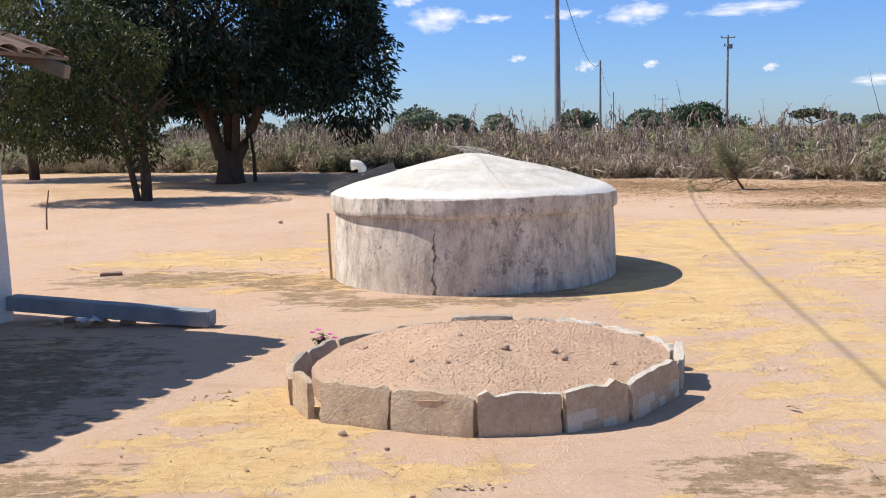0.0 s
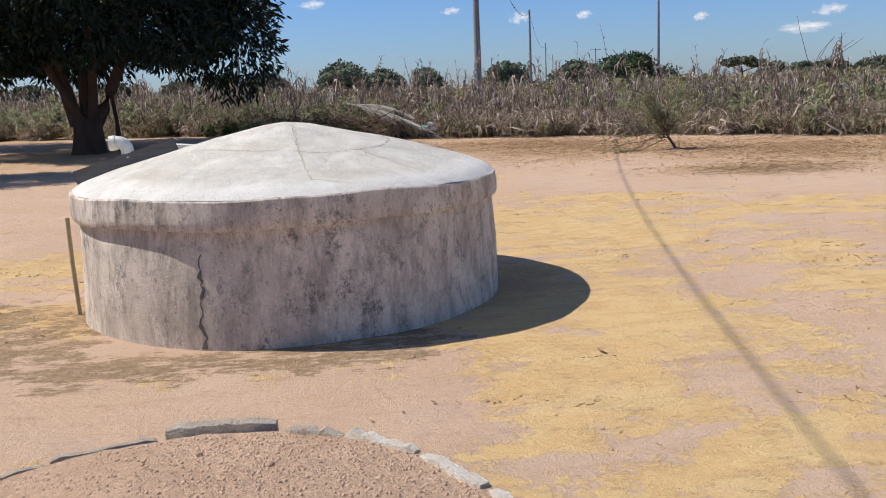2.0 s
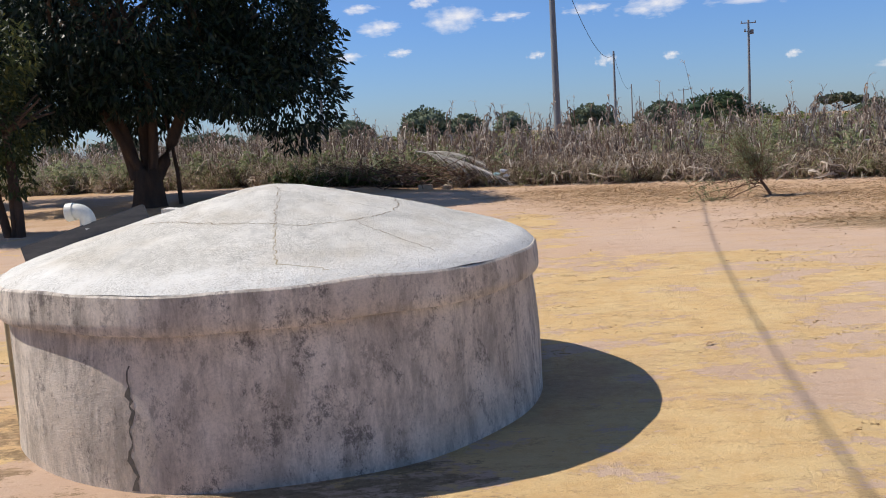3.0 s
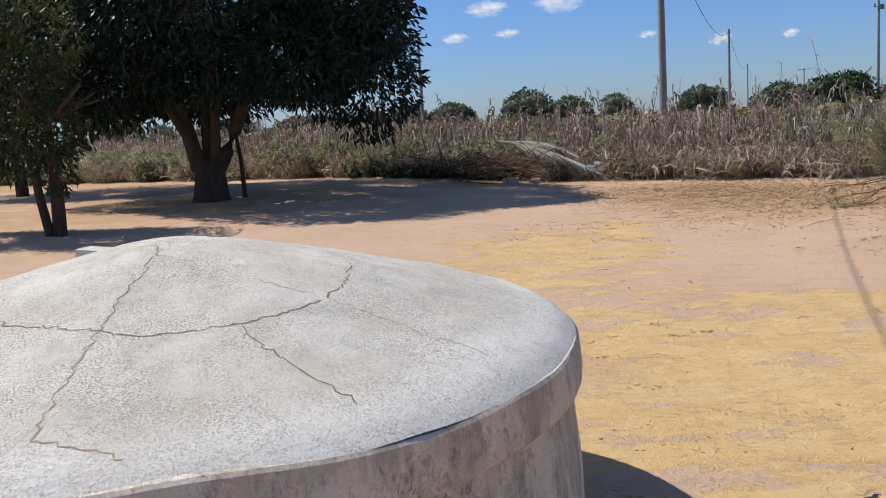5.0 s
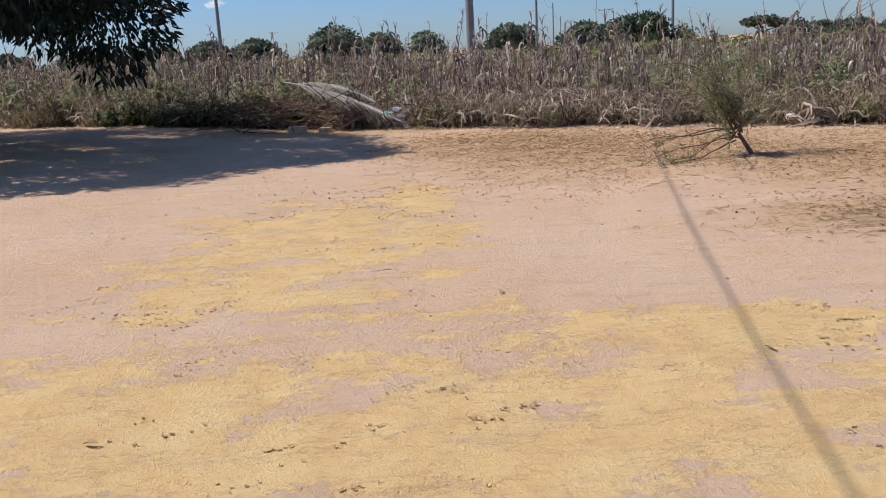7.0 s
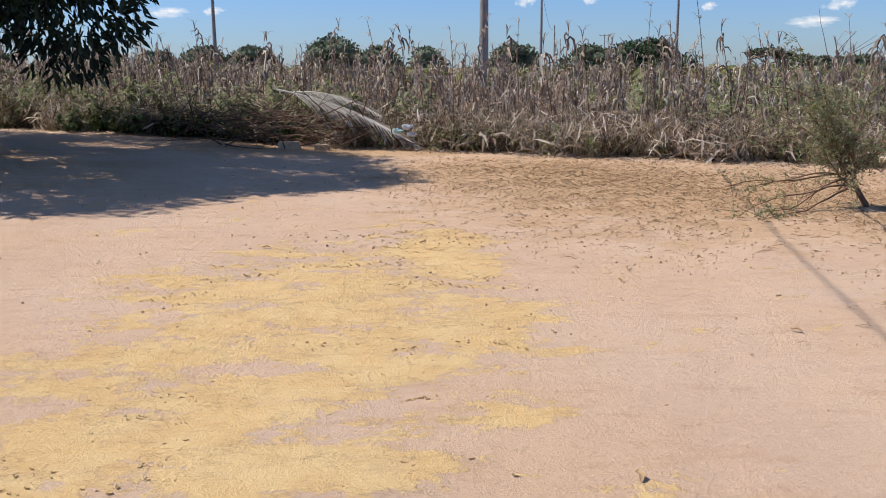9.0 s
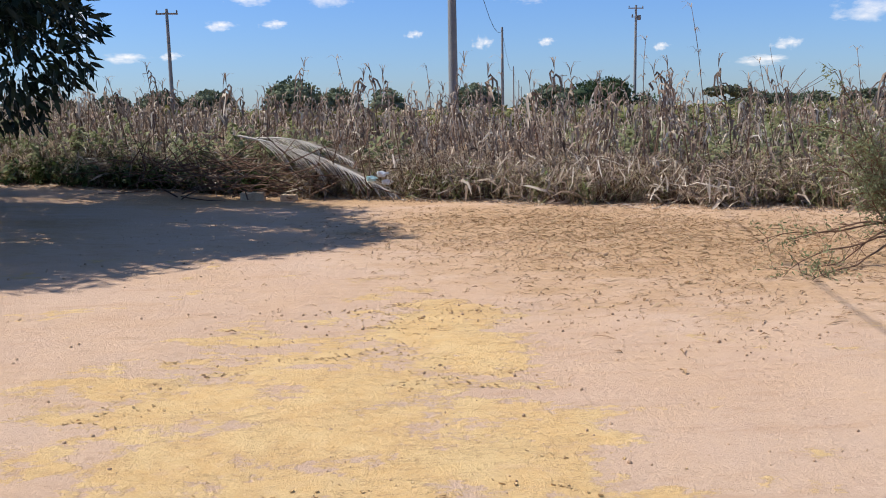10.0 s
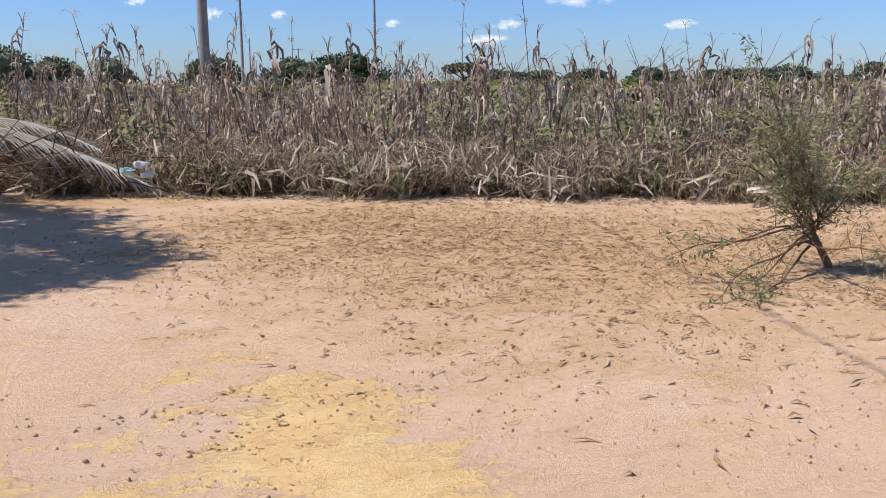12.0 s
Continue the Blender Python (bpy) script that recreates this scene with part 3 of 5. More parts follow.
def box_bm(size, at=(0, 0, 0), bevel=0.01, jag=0.0, cuts=0, seed=0.0, turn=None):
    """A box with rounded, uneven edges."""
    bm = bmesh.new()
    bmesh.ops.create_cube(bm, size=1, matrix=Matrix.Diagonal((*size, 1)))
    if bevel:
        bmesh.ops.bevel(bm, geom=bm.edges[:], offset=bevel, segments=2, affect="EDGES")
    if cuts:
        bmesh.ops.subdivide_edges(bm, edges=[e for e in bm.edges if e.calc_length() > max(size) / (cuts + 2)], cuts=cuts, use_grid_fill=True)
    if jag:
        for v in bm.verts:
            q = v.co * 9 + Vector((seed, seed, 0))
            v.co += Vector((noise.noise(q), noise.noise(q + Vector((7, 0, 0))), noise.noise(q + Vector((0, 7, 0))))) * jag
    if turn:
        bmesh.ops.transform(bm, matrix=turn, verts=bm.verts)
    bmesh.ops.translate(bm, vec=at, verts=bm.verts)
    return bm


def from_arrays(arrays):
    V, F = arrays
    bm = bmesh.new()
    vs = [bm.verts.new(v) for v in V]
    for f in F:
        try:
            bm.faces.new([vs[i] for i in f])
        except ValueError:
            pass
    return bm


# the overflow elbow, the plank and the raised hatch kerb on the roof
elbow = thing("pipe_elbow", (-0.9, 10.1, 0), "short white plastic pipe with an elbow, standing on the cistern roof", "pipe")
base_z = 0.91
arc = [(0, 0, base_z)] + [(0, 0, base_z + 0.22)] + [(-0.07 + 0.07 * math.cos(a), 0, base_z + 0.27 + 0.07 * math.sin(a)) for a in np.linspace(0.1, math.pi / 2, 7)] + [(-0.09, 0, base_z + 0.34)]
part("stem", from_arrays(tube(arc, [0.05] * len(arc), 16)), MAT["pvc"], elbow)
part("socket", from_arrays(tube([(-0.08, 0, base_z + 0.34), (-0.125, 0, base_z + 0.335), (-0.13, 0, base_z + 0.335)], [0.058, 0.06, 0.055], 16)), MAT["pvc"], elbow)
part("collar", from_arrays(tube([(0, 0, base_z + 0.17), (0, 0, base_z + 0.23)], [0.057, 0.057], 16)), MAT["pvc"], elbow)
plank = thing("roof_plank", (-0.9, 10.06, 1.085), "weathered grey timber plank lying on the cistern roof", "plank")
part("board", box_bm((0.80, 0.05, 0.15), bevel=0.006, jag=0.004, cuts=3, turn=Euler((radians(-12), radians(-16), radians(14))).to_matrix().to_4x4()), MAT["plank"], plank)
kerb = thing("hatch_kerb", (-0.5, 11.33, 0.99), "raised whitewashed cement hatch kerb on the cistern roof", "hatch")
part("kerb_body", box_bm((0.80, 0.24, 0.29), bevel=0.06, jag=0.01, cuts=3, turn=Euler((0, radians(3), radians(-8))).to_matrix().to_4x4()), MAT["dome"], kerb)
drain = thing("wall_pipe", (-1.245, 9.62, 0), "thin ochre pipe standing against the cistern wall", "pipe")
part("pipe_tube", from_arrays(tube([(0, 0, 0), (-0.01, 0, 0.4), (-0.01, 0, 0.74)], [0.016] * 3, 10)), MAT["patchy"], drain)

# ---- the slab ring with its sand heap ----
RING_X, RING_Y = 0.30, 5.56
SLABS = [  # two ends of each slab on the ground, its height, thickness, outward lean in degrees, material
    ((-0.69, 4.68), (-0.31, 4.52), 0.22, 0.055, -8, "slab"),
    ((-0.29, 4.51), (0.14, 4.36), 0.22, 0.055, -8, "slab"),
    ((0.17, 4.37), (0.60, 4.38), 0.22, 0.05, -6, "slab"),
    ((0.63, 4.39), (0.98, 4.55), 0.23, 0.055, -4, "slab"),
    ((1.00, 4.57), (1.37, 5.02), 0.22, 0.055, -2, "slab"),
    ((1.42, 5.14), (1.50, 5.50), 0.20, 0.055, 4, "slab_white"),
    ((1.49, 5.56), (1.40, 5.92), 0.15, 0.07, 4, "slab_white"),
    ((1.37, 5.95), (1.17, 6.27), 0.16, 0.07, 4, "slab_white"),
    ((1.14, 6.30), (0.86, 6.54), 0.16, 0.06, 6, "slab_white"),
    ((0.84, 6.56), (0.60, 6.68), 0.14, 0.07, 6, "slab_grey"),
    ((0.54, 6.78), (0.06, 6.78), 0.14, 0.10, 3, "slab_grey"),
    ((0.03, 6.72), (-0.37, 6.56), 0.11, 0.045, 10, "slab_grey"),
    ((-0.39, 6.54), (-0.77, 6.27), 0.10, 0.045, 10, "slab_grey"),
    ((-0.79, 6.23), (-0.93, 5.88), 0.11, 0.05, 12, "slab_grey"),
    ((-0.94, 5.85), (-0.98, 5.45), 0.12, 0.06, 10, "slab_grey"),
    ((-0.97, 5.40), (-0.90, 5.02), 0.16, 0.06, 6, "slab"),
    ((-0.88, 4.98), (-0.76, 4.74), 0.22, 0.05, 0, "slab"),
]
for i, ((x0, y0), (x1, y1), hgt, thick, lean, mat) in enumerate(SLABS):
    mx_, my_ = (x0 + x1) / 2, (y0 + y1) / 2
    wid = math.hypot(x1 - x0, y1 - y0) + 0.006
    slab = thing("ring_slab", (mx_, my_, 0), {"slab": "broken sandy cement slab on edge in the ring round the sand heap", "slab_white": "limewashed broken cement slab on edge in the ring round the sand heap", "slab_grey": "grey broken cement slab on edge in the ring round the sand heap"}[mat], "slab", "slabs round the sand heap", rz=math.degrees(math.atan2(y1 - y0, x1 - x0)))
    bm = bmesh.new()
    nx_, nz_ = 9, 5
    r = random.Random(i)
    tops = [hgt + (0.02 if i < 10 else 0.008) * noise.noise((i * 3.1, k * 0.7, 0)) + r.uniform(-0.009, 0.009) * (1 if i < 10 else 0.5) - (0.012 if k in (0, nx_) else 0) for k in range(nx_ + 1)]
    sides = {}
    for s in (-1, 1):
        for k in range(nx_ + 1):
            for j in range(nz_ + 1):
                f = j / nz_
                x = (k / nx_ - 0.5) * wid + (r.uniform(-0.006, 0.006) if 0 < k < nx_ else 0.008 * noise.noise((j * 0.8, i, s)))
                z = -0.06 + (tops[k] + 0.06) * f
                y = s * thick / 2 * (1 - 0.25 * (f == 1) - 0.2 * (k in (0, nx_))) + 0.006 * noise.noise((x * 9, z * 9, i + s)) - math.tan(radians(lean)) * max(z, 0)
                sides[s, k, j] = bm.verts.new((x, y, z))
    for k in range(nx_):
        for j in range(nz_):
            for s in (-1, 1):
                bm.faces.new((sides[s, k, j], sides[s, k + 1, j], sides[s, k + 1, j + 1], sides[s, k, j + 1]))
        for j in (0, nz_):
            bm.faces.new((sides[-1, k, j], sides[-1, k + 1, j], sides[1, k + 1, j], sides[1, k, j]))
    for j in range(nz_):
        for k in (0, nx_):
            bm.faces.new((sides[-1, k, j], sides[-1, k, j + 1], sides[1, k, j + 1], sides[1, k, j]))
    body = part("slab_body", bm, MAT[mat], slab)
    if i in (2, 3, 4):
        body.data.materials.append(MAT["slab_white"])
        for p_ in body.data.polygons:
            low = sum(body.data.vertices[k].co.z for k in p_.vertices) / 4
            if low > hgt - 0.02 or (i > 2 and low < 0.12 and noise.noise(p_.center * 9) > -0.1):
                p_.material_index = 1


def ring_edge(a):
    """The inner radius of the ring in a direction from its middle."""
    return 1.15 + 0.03 * math.cos(2 * (a - 0.9)) + 0.01 * math.sin(3 * a)


def sand_z(x, y):
    dx, dy = x - RING_X, y - RING_Y
    a, d = math.atan2(dy, dx), math.hypot(dx, dy)
    f = min(1.0, d / ring_edge(a))
    z = 0.145 + 0.07 * (1 - f ** 1.6) + 0.03 * max(0.0, -math.sin(a)) * f - 0.035 * max(0.0, math.sin(a), -math.cos(a)) * f ** 2 + 0.05 * math.exp(-((x - 0.55) ** 2 + (y - 5.9) ** 2) / 0.25)
    z += 0.05 * math.exp(-((x + 0.05) ** 2 * 9 + (y - 5.5) ** 2 * 1.4)) - 0.05 * math.exp(-((x + 0.45) ** 2 + (y - 5.75) ** 2) * 5)
    z += 0.014 * noise.noise((x * 3.5, y * 3.5, 2)) + 0.006 * noise.noise((x * 14, y * 14, 3))
    return z


bm = bmesh.new()
rows_ = []
for i in range(60):
    row = []
    for k in range(120):
        a = 2 * math.pi * k / 120
        d = ring_edge(a) * 1.02 * (i + 0.5) / 60
        x, y = RING_X + d * math.cos(a), RING_Y + d * math.sin(a)
        row.append(bm.verts.new((x - RING_X, y - RING_Y, sand_z(x, y))))
    rows_.append(row)
skirt = [bm.verts.new((v.co.x, v.co.y, -0.02)) for v in rows_[-1]]
for a, b in zip(rows_ + [rows_[-1]], rows_[1:] + [skirt]):
    if a is b:
        continue
    for k in range(120):
        bm.faces.new((a[k], a[(k + 1) % 120], b[(k + 1) % 120], b[k]))
bm.faces.new(rows_[0])
bm.faces.new(skirt)
heap = thing("sand_heap", (RING_X, RING_Y, 0), "low heap of coarse pinkish sand and gravel inside the slab ring", "sand")
part("heap_body", bm, MAT["sand"], heap)


def pebble_template(seed, n=0):
    bm = bmesh.new()
    bmesh.ops.create_cube(bm, size=1)
    bmesh.ops.subdivide_edges(bm, edges=bm.edges[:], cuts=1, use_grid_fill=True)
    r = random.Random(seed)
    for v in bm.verts:
        v.co = v.co.normalized() * 0.5
        v.co += Vector([r.uniform(-0.07, 0.07) for _ in range(3)])
        v.co.z *= 0.7
    V = np.array([tuple(v.co) for v in bm.verts])
    F = np.array([[v.index for v in f.verts] for f in bm.faces])
    bm.free()
    return V, F


PEB = [pebble_template(i) for i in range(4)]


def scatter_pebbles(name, label, spots, sizes, mat, kind="stuff"):
    arrays = []
    spots, sizes = np.array(spots), np.array(sizes)
    for k in range(4):
        sel = slice(k, None, 4)
        M = random_turns(len(spots[sel]), rng, 1, 1)
        M[:, :3, :3] *= sizes[sel][:, None, None]
        M[:, :3, 3] = spots[sel]
        arrays.append(spread(*PEB[k], M))
    ob = quads(name, *join(arrays), mat, smooth=True)
    return tagged(ob, label, "stones", kind=kind)


pts = []
while len(pts) < 5200:
    x, y = rng.uniform(-0.9, 1.5), rng.uniform(4.4, 6.8)
    a = math.atan2(y - RING_Y, x - RING_X)
    if math.hypot(x - RING_X, y - RING_Y) < ring_edge(a) * 0.97 and rng.random() < 0.35 + 0.65 * smooth_step((x + 0.1) / 0.6):
        pts.append((x, y, sand_z(x, y)))
scatter_pebbles("gravel", "fine gravel on the sand heap", pts, 0.006 + 0.012 * rng.random(len(pts)) ** 2, MAT["pebble"])
for x, y, s in [(0.38, 5.31, 0.06), (0.68, 5.25, 0.05), (0.72, 5.1, 0.05), (1.0, 5.05, 0.045), (-0.2, 5.1, 0.035), (0.02, 5.0, 0.03), (0.1, 5.55, 0.035), (-0.55, 5.9, 0.04), (0.6, 6.1, 0.035), (0.3, 6.3, 0.03)]:
    st = thing("stone", (x, y, sand_z(x, y) + 0.2 * s), "small rough brown stone on the sand heap", "stone", "stones on the sand heap")
    V, F = pebble_template(int(x * 100))
    part("stone_body", from_arrays((V * s, F)), MAT["stone"], st)
for x, y, s in [(-0.55, 4.43, 0.05), (-0.3, 4.2, 0.03), (-0.95, 3.95, 0.025), (-0.15, 3.6, 0.03), (-3.0, 16.2, 0.1), (1.2, 8.0, 0.03)]:
    st = thing("stone", (x, y, gz(x, y) + 0.25 * s), "small brown stone on the bare earth", "stone", "stones on the yard")
    V, F = pebble_template(int(x * 100) + 3)
    part("stone_body", from_arrays((V * s, F)), MAT["stone"], st)

# small crumbs of earth over the yard
n = 3600
cx_, cy_ = rng.uniform(-6, 12, n), 1 + 27 * rng.random(n) ** 1.2
cz_ = height(cx_, cy_)
ok = (np.hypot(cx_ - CX, cy_ - CY) > 1.7) & (np.hypot(cx_ - RING_X, cy_ - RING_Y) > 1.3)
scatter_pebbles("earth_crumbs", "crumbs of earth and small stones on the yard", np.stack([cx_, cy_, cz_], -1)[ok], (0.004 + 0.014 * rng.random(n) ** 6)[ok], MAT["clod"])
n = 16000
cx_, cy_ = rng.normal(6.5, 3.2, n), rng.normal(23.5, 2.6, n)
cz_ = height(cx_, cy_)
scatter_pebbles("loose_soil", "loose crumbly soil near the field", np.stack([cx_, cy_, cz_], -1), 0.008 + 0.022 * rng.random(n) ** 4, MAT["clod"])

# broken flakes of crust lying in small clusters, and thin raised crust edges
flake_temps = []
for k in range(5):
    fr = random.Random(90 + k)
    ring_ = [(math.cos(j * math.pi / 4) * fr.uniform(0.6, 1.2), math.sin(j * math.pi / 4) * fr.uniform(0.35, 0.7)) for j in range(8)]
    tilt_ = fr.uniform(0.1, 0.5)
    tv_ = [(x_ * 0.02, y_ * 0.02, 0.002 + 0.012 * tilt_ * y_) for x_, y_ in ring_] + [(x_ * 0.021, y_ * 0.021, -0.004) for x_, y_ in ring_]
    tf_ = [(j, (j + 1) % 8, 8 + (j + 1) % 8, 8 + j) for j in range(8)] + [(0, 1, 2, 3), (0, 3, 4, 7), (4, 5, 6, 7)]
    flake_temps.append((np.array(tv_), np.array(tf_)))
fx, fy = [], []
for _ in range(650):
    a_, b_, c_, d_ = PATCHES[int(rng.integers(len(PATCHES)))]
    ox, oy = a_ + c_ * rng.uniform(-1, 1), b_ + d_ * rng.uniform(-1, 1)
    count = int(rng.integers(3, 22))
    wide = rng.uniform(0.04, 0.28)
    lean_ = rng.normal(0, 0.4)
    u_ = rng.normal(0, wide, count)
    fx += list(ox + u_)
    fy += list(oy + lean_ * u_ + rng.normal(0, wide * 0.22, count))
fx, fy = np.array(fx), np.array(fy)
clear = (np.hypot(fx - CX, fy - CY) > 1.75) & (np.hypot(fx - RING_X, fy - RING_Y) > 1.4)
fx, fy = fx[clear], fy[clear]
flakes = []
for k in range(5):
    M = turns(len(fx[k::5]), rng, 0.05, 0.15, 0.75)
    M[:, 0, 3], M[:, 1, 3] = fx[k::5], fy[k::5]
    M[:, 2, 3] = height(fx[k::5], fy[k::5]) + 0.002
    flakes.append(spread(*flake_temps[k], M))
tagged(quads("crust_flakes", *join(flakes), MAT["crust"]), "small broken flakes of yellow earth crust", "soil", kind="stuff")

# litter on the loose soil
def scatter_flat(name, label, spots, temps, mat, lo, hi, tilt):
    xs_, ys_ = np.array(spots).T
    out = []
    for k, tp in enumerate(temps):
        M = turns(len(xs_[k::len(temps)]), rng, tilt, lo, hi)
        M[:, 0, 3], M[:, 1, 3] = xs_[k::len(temps)], ys_[k::len(temps)]
        M[:, 2, 3] = height(M[:, 0, 3], M[:, 1, 3]) + 0.001
        out.append(spread(*tp, M))
    tagged(quads(name, *join(out), mat), label, "litter", kind="stuff")


bits = []
for k in range(4):
    fr = random.Random(50 + k)
    L = (0.05, 0.09, 0.14, 0.06)[k]
    bits.append(ribbon([(0, -L / 2, 0.002), (fr.uniform(-0.01, 0.01), 0, 0.012), (fr.uniform(-0.02, 0.02), L / 2, 0.004)], [0.002, (0.004, 0.003, 0.008, 0.012)[k], 0.001], fold=0.5))
pts = []
for a, b, c, d in LITTER[:5]:
    n = int(520 * c * d)
    pts += [(a + c * 0.75 * rng.normal() * 0.6, b + d * 0.75 * rng.normal() * 0.6) for _ in range(n)]
scatter_flat("yard_litter", "dry twigs and leaf scraps strewn on the loose soil", pts, bits, MAT["litter"], 0.5, 1.3, 0.15)
scatter_flat("edge_litter", "pale leaf scraps strewn along the field edge", [(x, float(np.interp(x, [-12, -4.5, 0, 3, 5.7, 7.9, 9.5, 11.2, 14], [35.5, 31.8, 30.2, 29.1, 27.4, 26.4, 25.6, 24.0, 22.0])) + rng.uniform(-0.6, 0.3)) for x in rng.uniform(-9, 13, 3000)], bits, MAT["corn"], 0.6, 1.8, 0.3)

# ---- the house corner ----
HX, HY = -3.84, 7.68
D, N_ = Vector((-0.37, -0.93, 0)).normalized(), Vector((0.93, -0.37, 0)).normalized()
ang = math.degrees(math.atan2(-D.y, -D.x))
EAVE_Z, OVER, VERGE = 2.22, 1.0, -0.28
house = thing("house", (HX, HY, 0), "low whitewashed house with a clay tile roof", "house", rz=ang)
# in the house's own axes x runs along the wall towards its near corner, y away from the yard
part("wall", box_bm((9.5, 0.18, 2.3), (-4.75, 0.09, 1.15), 0.012, 0.006, 6), MAT["house"], house, "whitewashed plaster wall")
part("wall", box_bm((0.18, 4.6, 2.3), (-0.09, 2.49, 1.15), 0.012, 0.006, 6), MAT["house"], house, "whitewashed plaster wall")
part("wall", box_bm((0.18, 4.6, 2.3), (-9.41, 2.49, 1.15), 0.012, 0.006, 6), MAT["house"], house, "whitewashed plaster wall")
part("wall", box_bm((9.5, 0.18, 2.3), (-4.75, 4.89, 1.15), 0.012, 0.006, 6), MAT["house"], house, "whitewashed plaster wall")
SLOPE = radians(18)


def roof_z(y):
    return EAVE_Z + math.tan(SLOPE) * (min(y, 5.0 - y) + OVER)


for k in range(13):
    x = VERGE - 0.1 - 0.77 * k
    part("rafter", box_bm((0.07, 3.9, 0.1), (x, 0.66, roof_z(0.66) - 0.04), 0.006, 0, 0, turn=Euler((SLOPE, 0, 0)).to_matrix().to_4x4()), MAT["timber"], house)
    part("rafter", box_bm((0.07, 3.9, 0.1), (x, 4.34, roof_z(4.34) - 0.04), 0.006, 0, 0, turn=Euler((-SLOPE, 0, 0)).to_matrix().to_4x4()), MAT["timber"], house)
for s in (1, -1):
    yc = 0.66 if s > 0 else 4.34
    part("roof_board", box_bm((9.6, 3.74, 0.03), (VERGE - 4.7, yc + s * 0.09, roof_z(yc + s * 0.09) + 0.03), 0.004, 0, 0, turn=Euler((s * SLOPE, 0, 0)).to_matrix().to_4x4()), MAT["timber"], house)
tile_bm = bmesh.new()
prof = []
for j in range(2):
    for k in range(7):
        a = math.pi * k / 6
        rr = 0.10 - 0.02 * j
        prof.append(tile_bm.verts.new((rr * math.cos(a), 0.48 * j, 0.06 * math.sin(a))))
for k in range(6):
    tile_bm.faces.new((prof[k], prof[k + 1], prof[k + 8], prof[k + 7]))
tile_me = bpy.data.meshes.new("roof_tile")
bmesh.ops.solidify(tile_bm, geom=tile_bm.faces[:], thickness=0.012)
tile_bm.to_mesh(tile_me)
tile_bm.free()
tile_me.materials.append(MAT["tile"])
for i in range(43):
    for j in range(8):
        t_ob = new("roof_tile", tile_me)
        t_ob.parent = house
        y = -OVER - 0.08 + 0.47 * j + 0.03 * noise.noise((i, j, 0))
        t_ob.matrix_basis = pose(VERGE - 0.1 - 0.225 * i, y, EAVE_Z + math.tan(SLOPE) * (y + OVER) + 0.05, 18, 0, 0)
back = []
for i in range(43):
    for j in range(7):
        y = 5.08 + OVER - 0.47 * j
        m = pose(VERGE - 0.1 - 0.225 * i, y, EAVE_Z + math.tan(SLOPE) * (5.0 + OVER - y) + 0.05, -18, 0, 0) @ pose(0, 0, 0, 0, 0, 180)
        back.append(np.array(m))
tv = np.array([tuple(v.co) for v in tile_me.vertices])
tf = np.array([list(p.vertices) for p in tile_me.polygons if len(p.vertices) == 4])
bt = quads("far_tiles", *spread(tv, tf, back), MAT["tile"], house)
tagged(bt, kind="stuff")

beam = thing("fallen_beam", (-2.9, 7.44, 0.13), "long grey painted beam lying beside the house on rubble", "beam", rz=-13)
part("beam_body", box_bm((1.95, 0.15, 0.13), bevel=0.008, jag=0.004, cuts=4, turn=Euler((0, radians(3), 0)).to_matrix().to_4x4()), MAT["beam"], beam)
for x, y, s in [(-3.45, 7.45, 0.13), (-3.2, 7.35, 0.1), (-3.0, 7.5, 0.12), (-2.75, 7.45, 0.11), (-3.6, 7.3, 0.1), (-2.5, 7.5, 0.06), (-3.3, 7.6, 0.12), (-2.3, 7.48, 0.09)]:
    st = thing("rubble", (x, y, 0.15 * s), "lump of broken clay rubble by the house wall", "rubble", "rubble under the beam")
    V, F = pebble_template(int(-x * 50))
    part("rubble_body", from_arrays((V * s * (1.3, 1, 0.8), F)), MAT["clod"], st)
scrap = thing("plastic_scrap", (-3.02, 7.33, 0.03), "torn scrap of white plastic on the rubble", "rubbish", rz=20)
bm = bmesh.new()
bmesh.ops.create_grid(bm, x_segments=10, y_segments=7, size=0.5, matrix=Matrix.Diagonal((0.26, 0.13, 1, 1)))
for v in bm.verts:
    v.co.z = 0.05 + 0.05 * noise.noise(v.co * 14)
    v.co += Vector((noise.noise(v.co * 9), noise.noise(v.co * 9 + Vector((5, 0, 0))), 0)) * 0.05
part("sheet", bm, MAT["white"], scrap)
brick = thing("brick_piece", (-3.95, 10.3, 0.012), "flat red brick piece lying in the earth", "brick", rz=15)
part("brick_body", box_bm((0.24, 0.12, 0.05), bevel=0.008, jag=0.004, cuts=1), MAT["tile"], brick)
stick = thing("stake", (-7.3, 16.1, gz(-7.3, 16.1)), "thin dark stake stuck in the bare earth", "stake")
part("stake_rod", from_arrays(tube([(0, 0, -0.1), (0.03, 0, 0.35), (0.1, 0, 0.72)], [0.017, 0.015, 0.012], 6)), MAT["twig"], stick)


# ---- trees ----
def leaf_template(length, width, droop=0.3):
    return ribbon([(0, 0, 0), (0, length * 0.45, -droop * length * 0.12), (0, length, -droop * length * 0.5)], [width * 0.25, width * 0.5, width * 0.05])


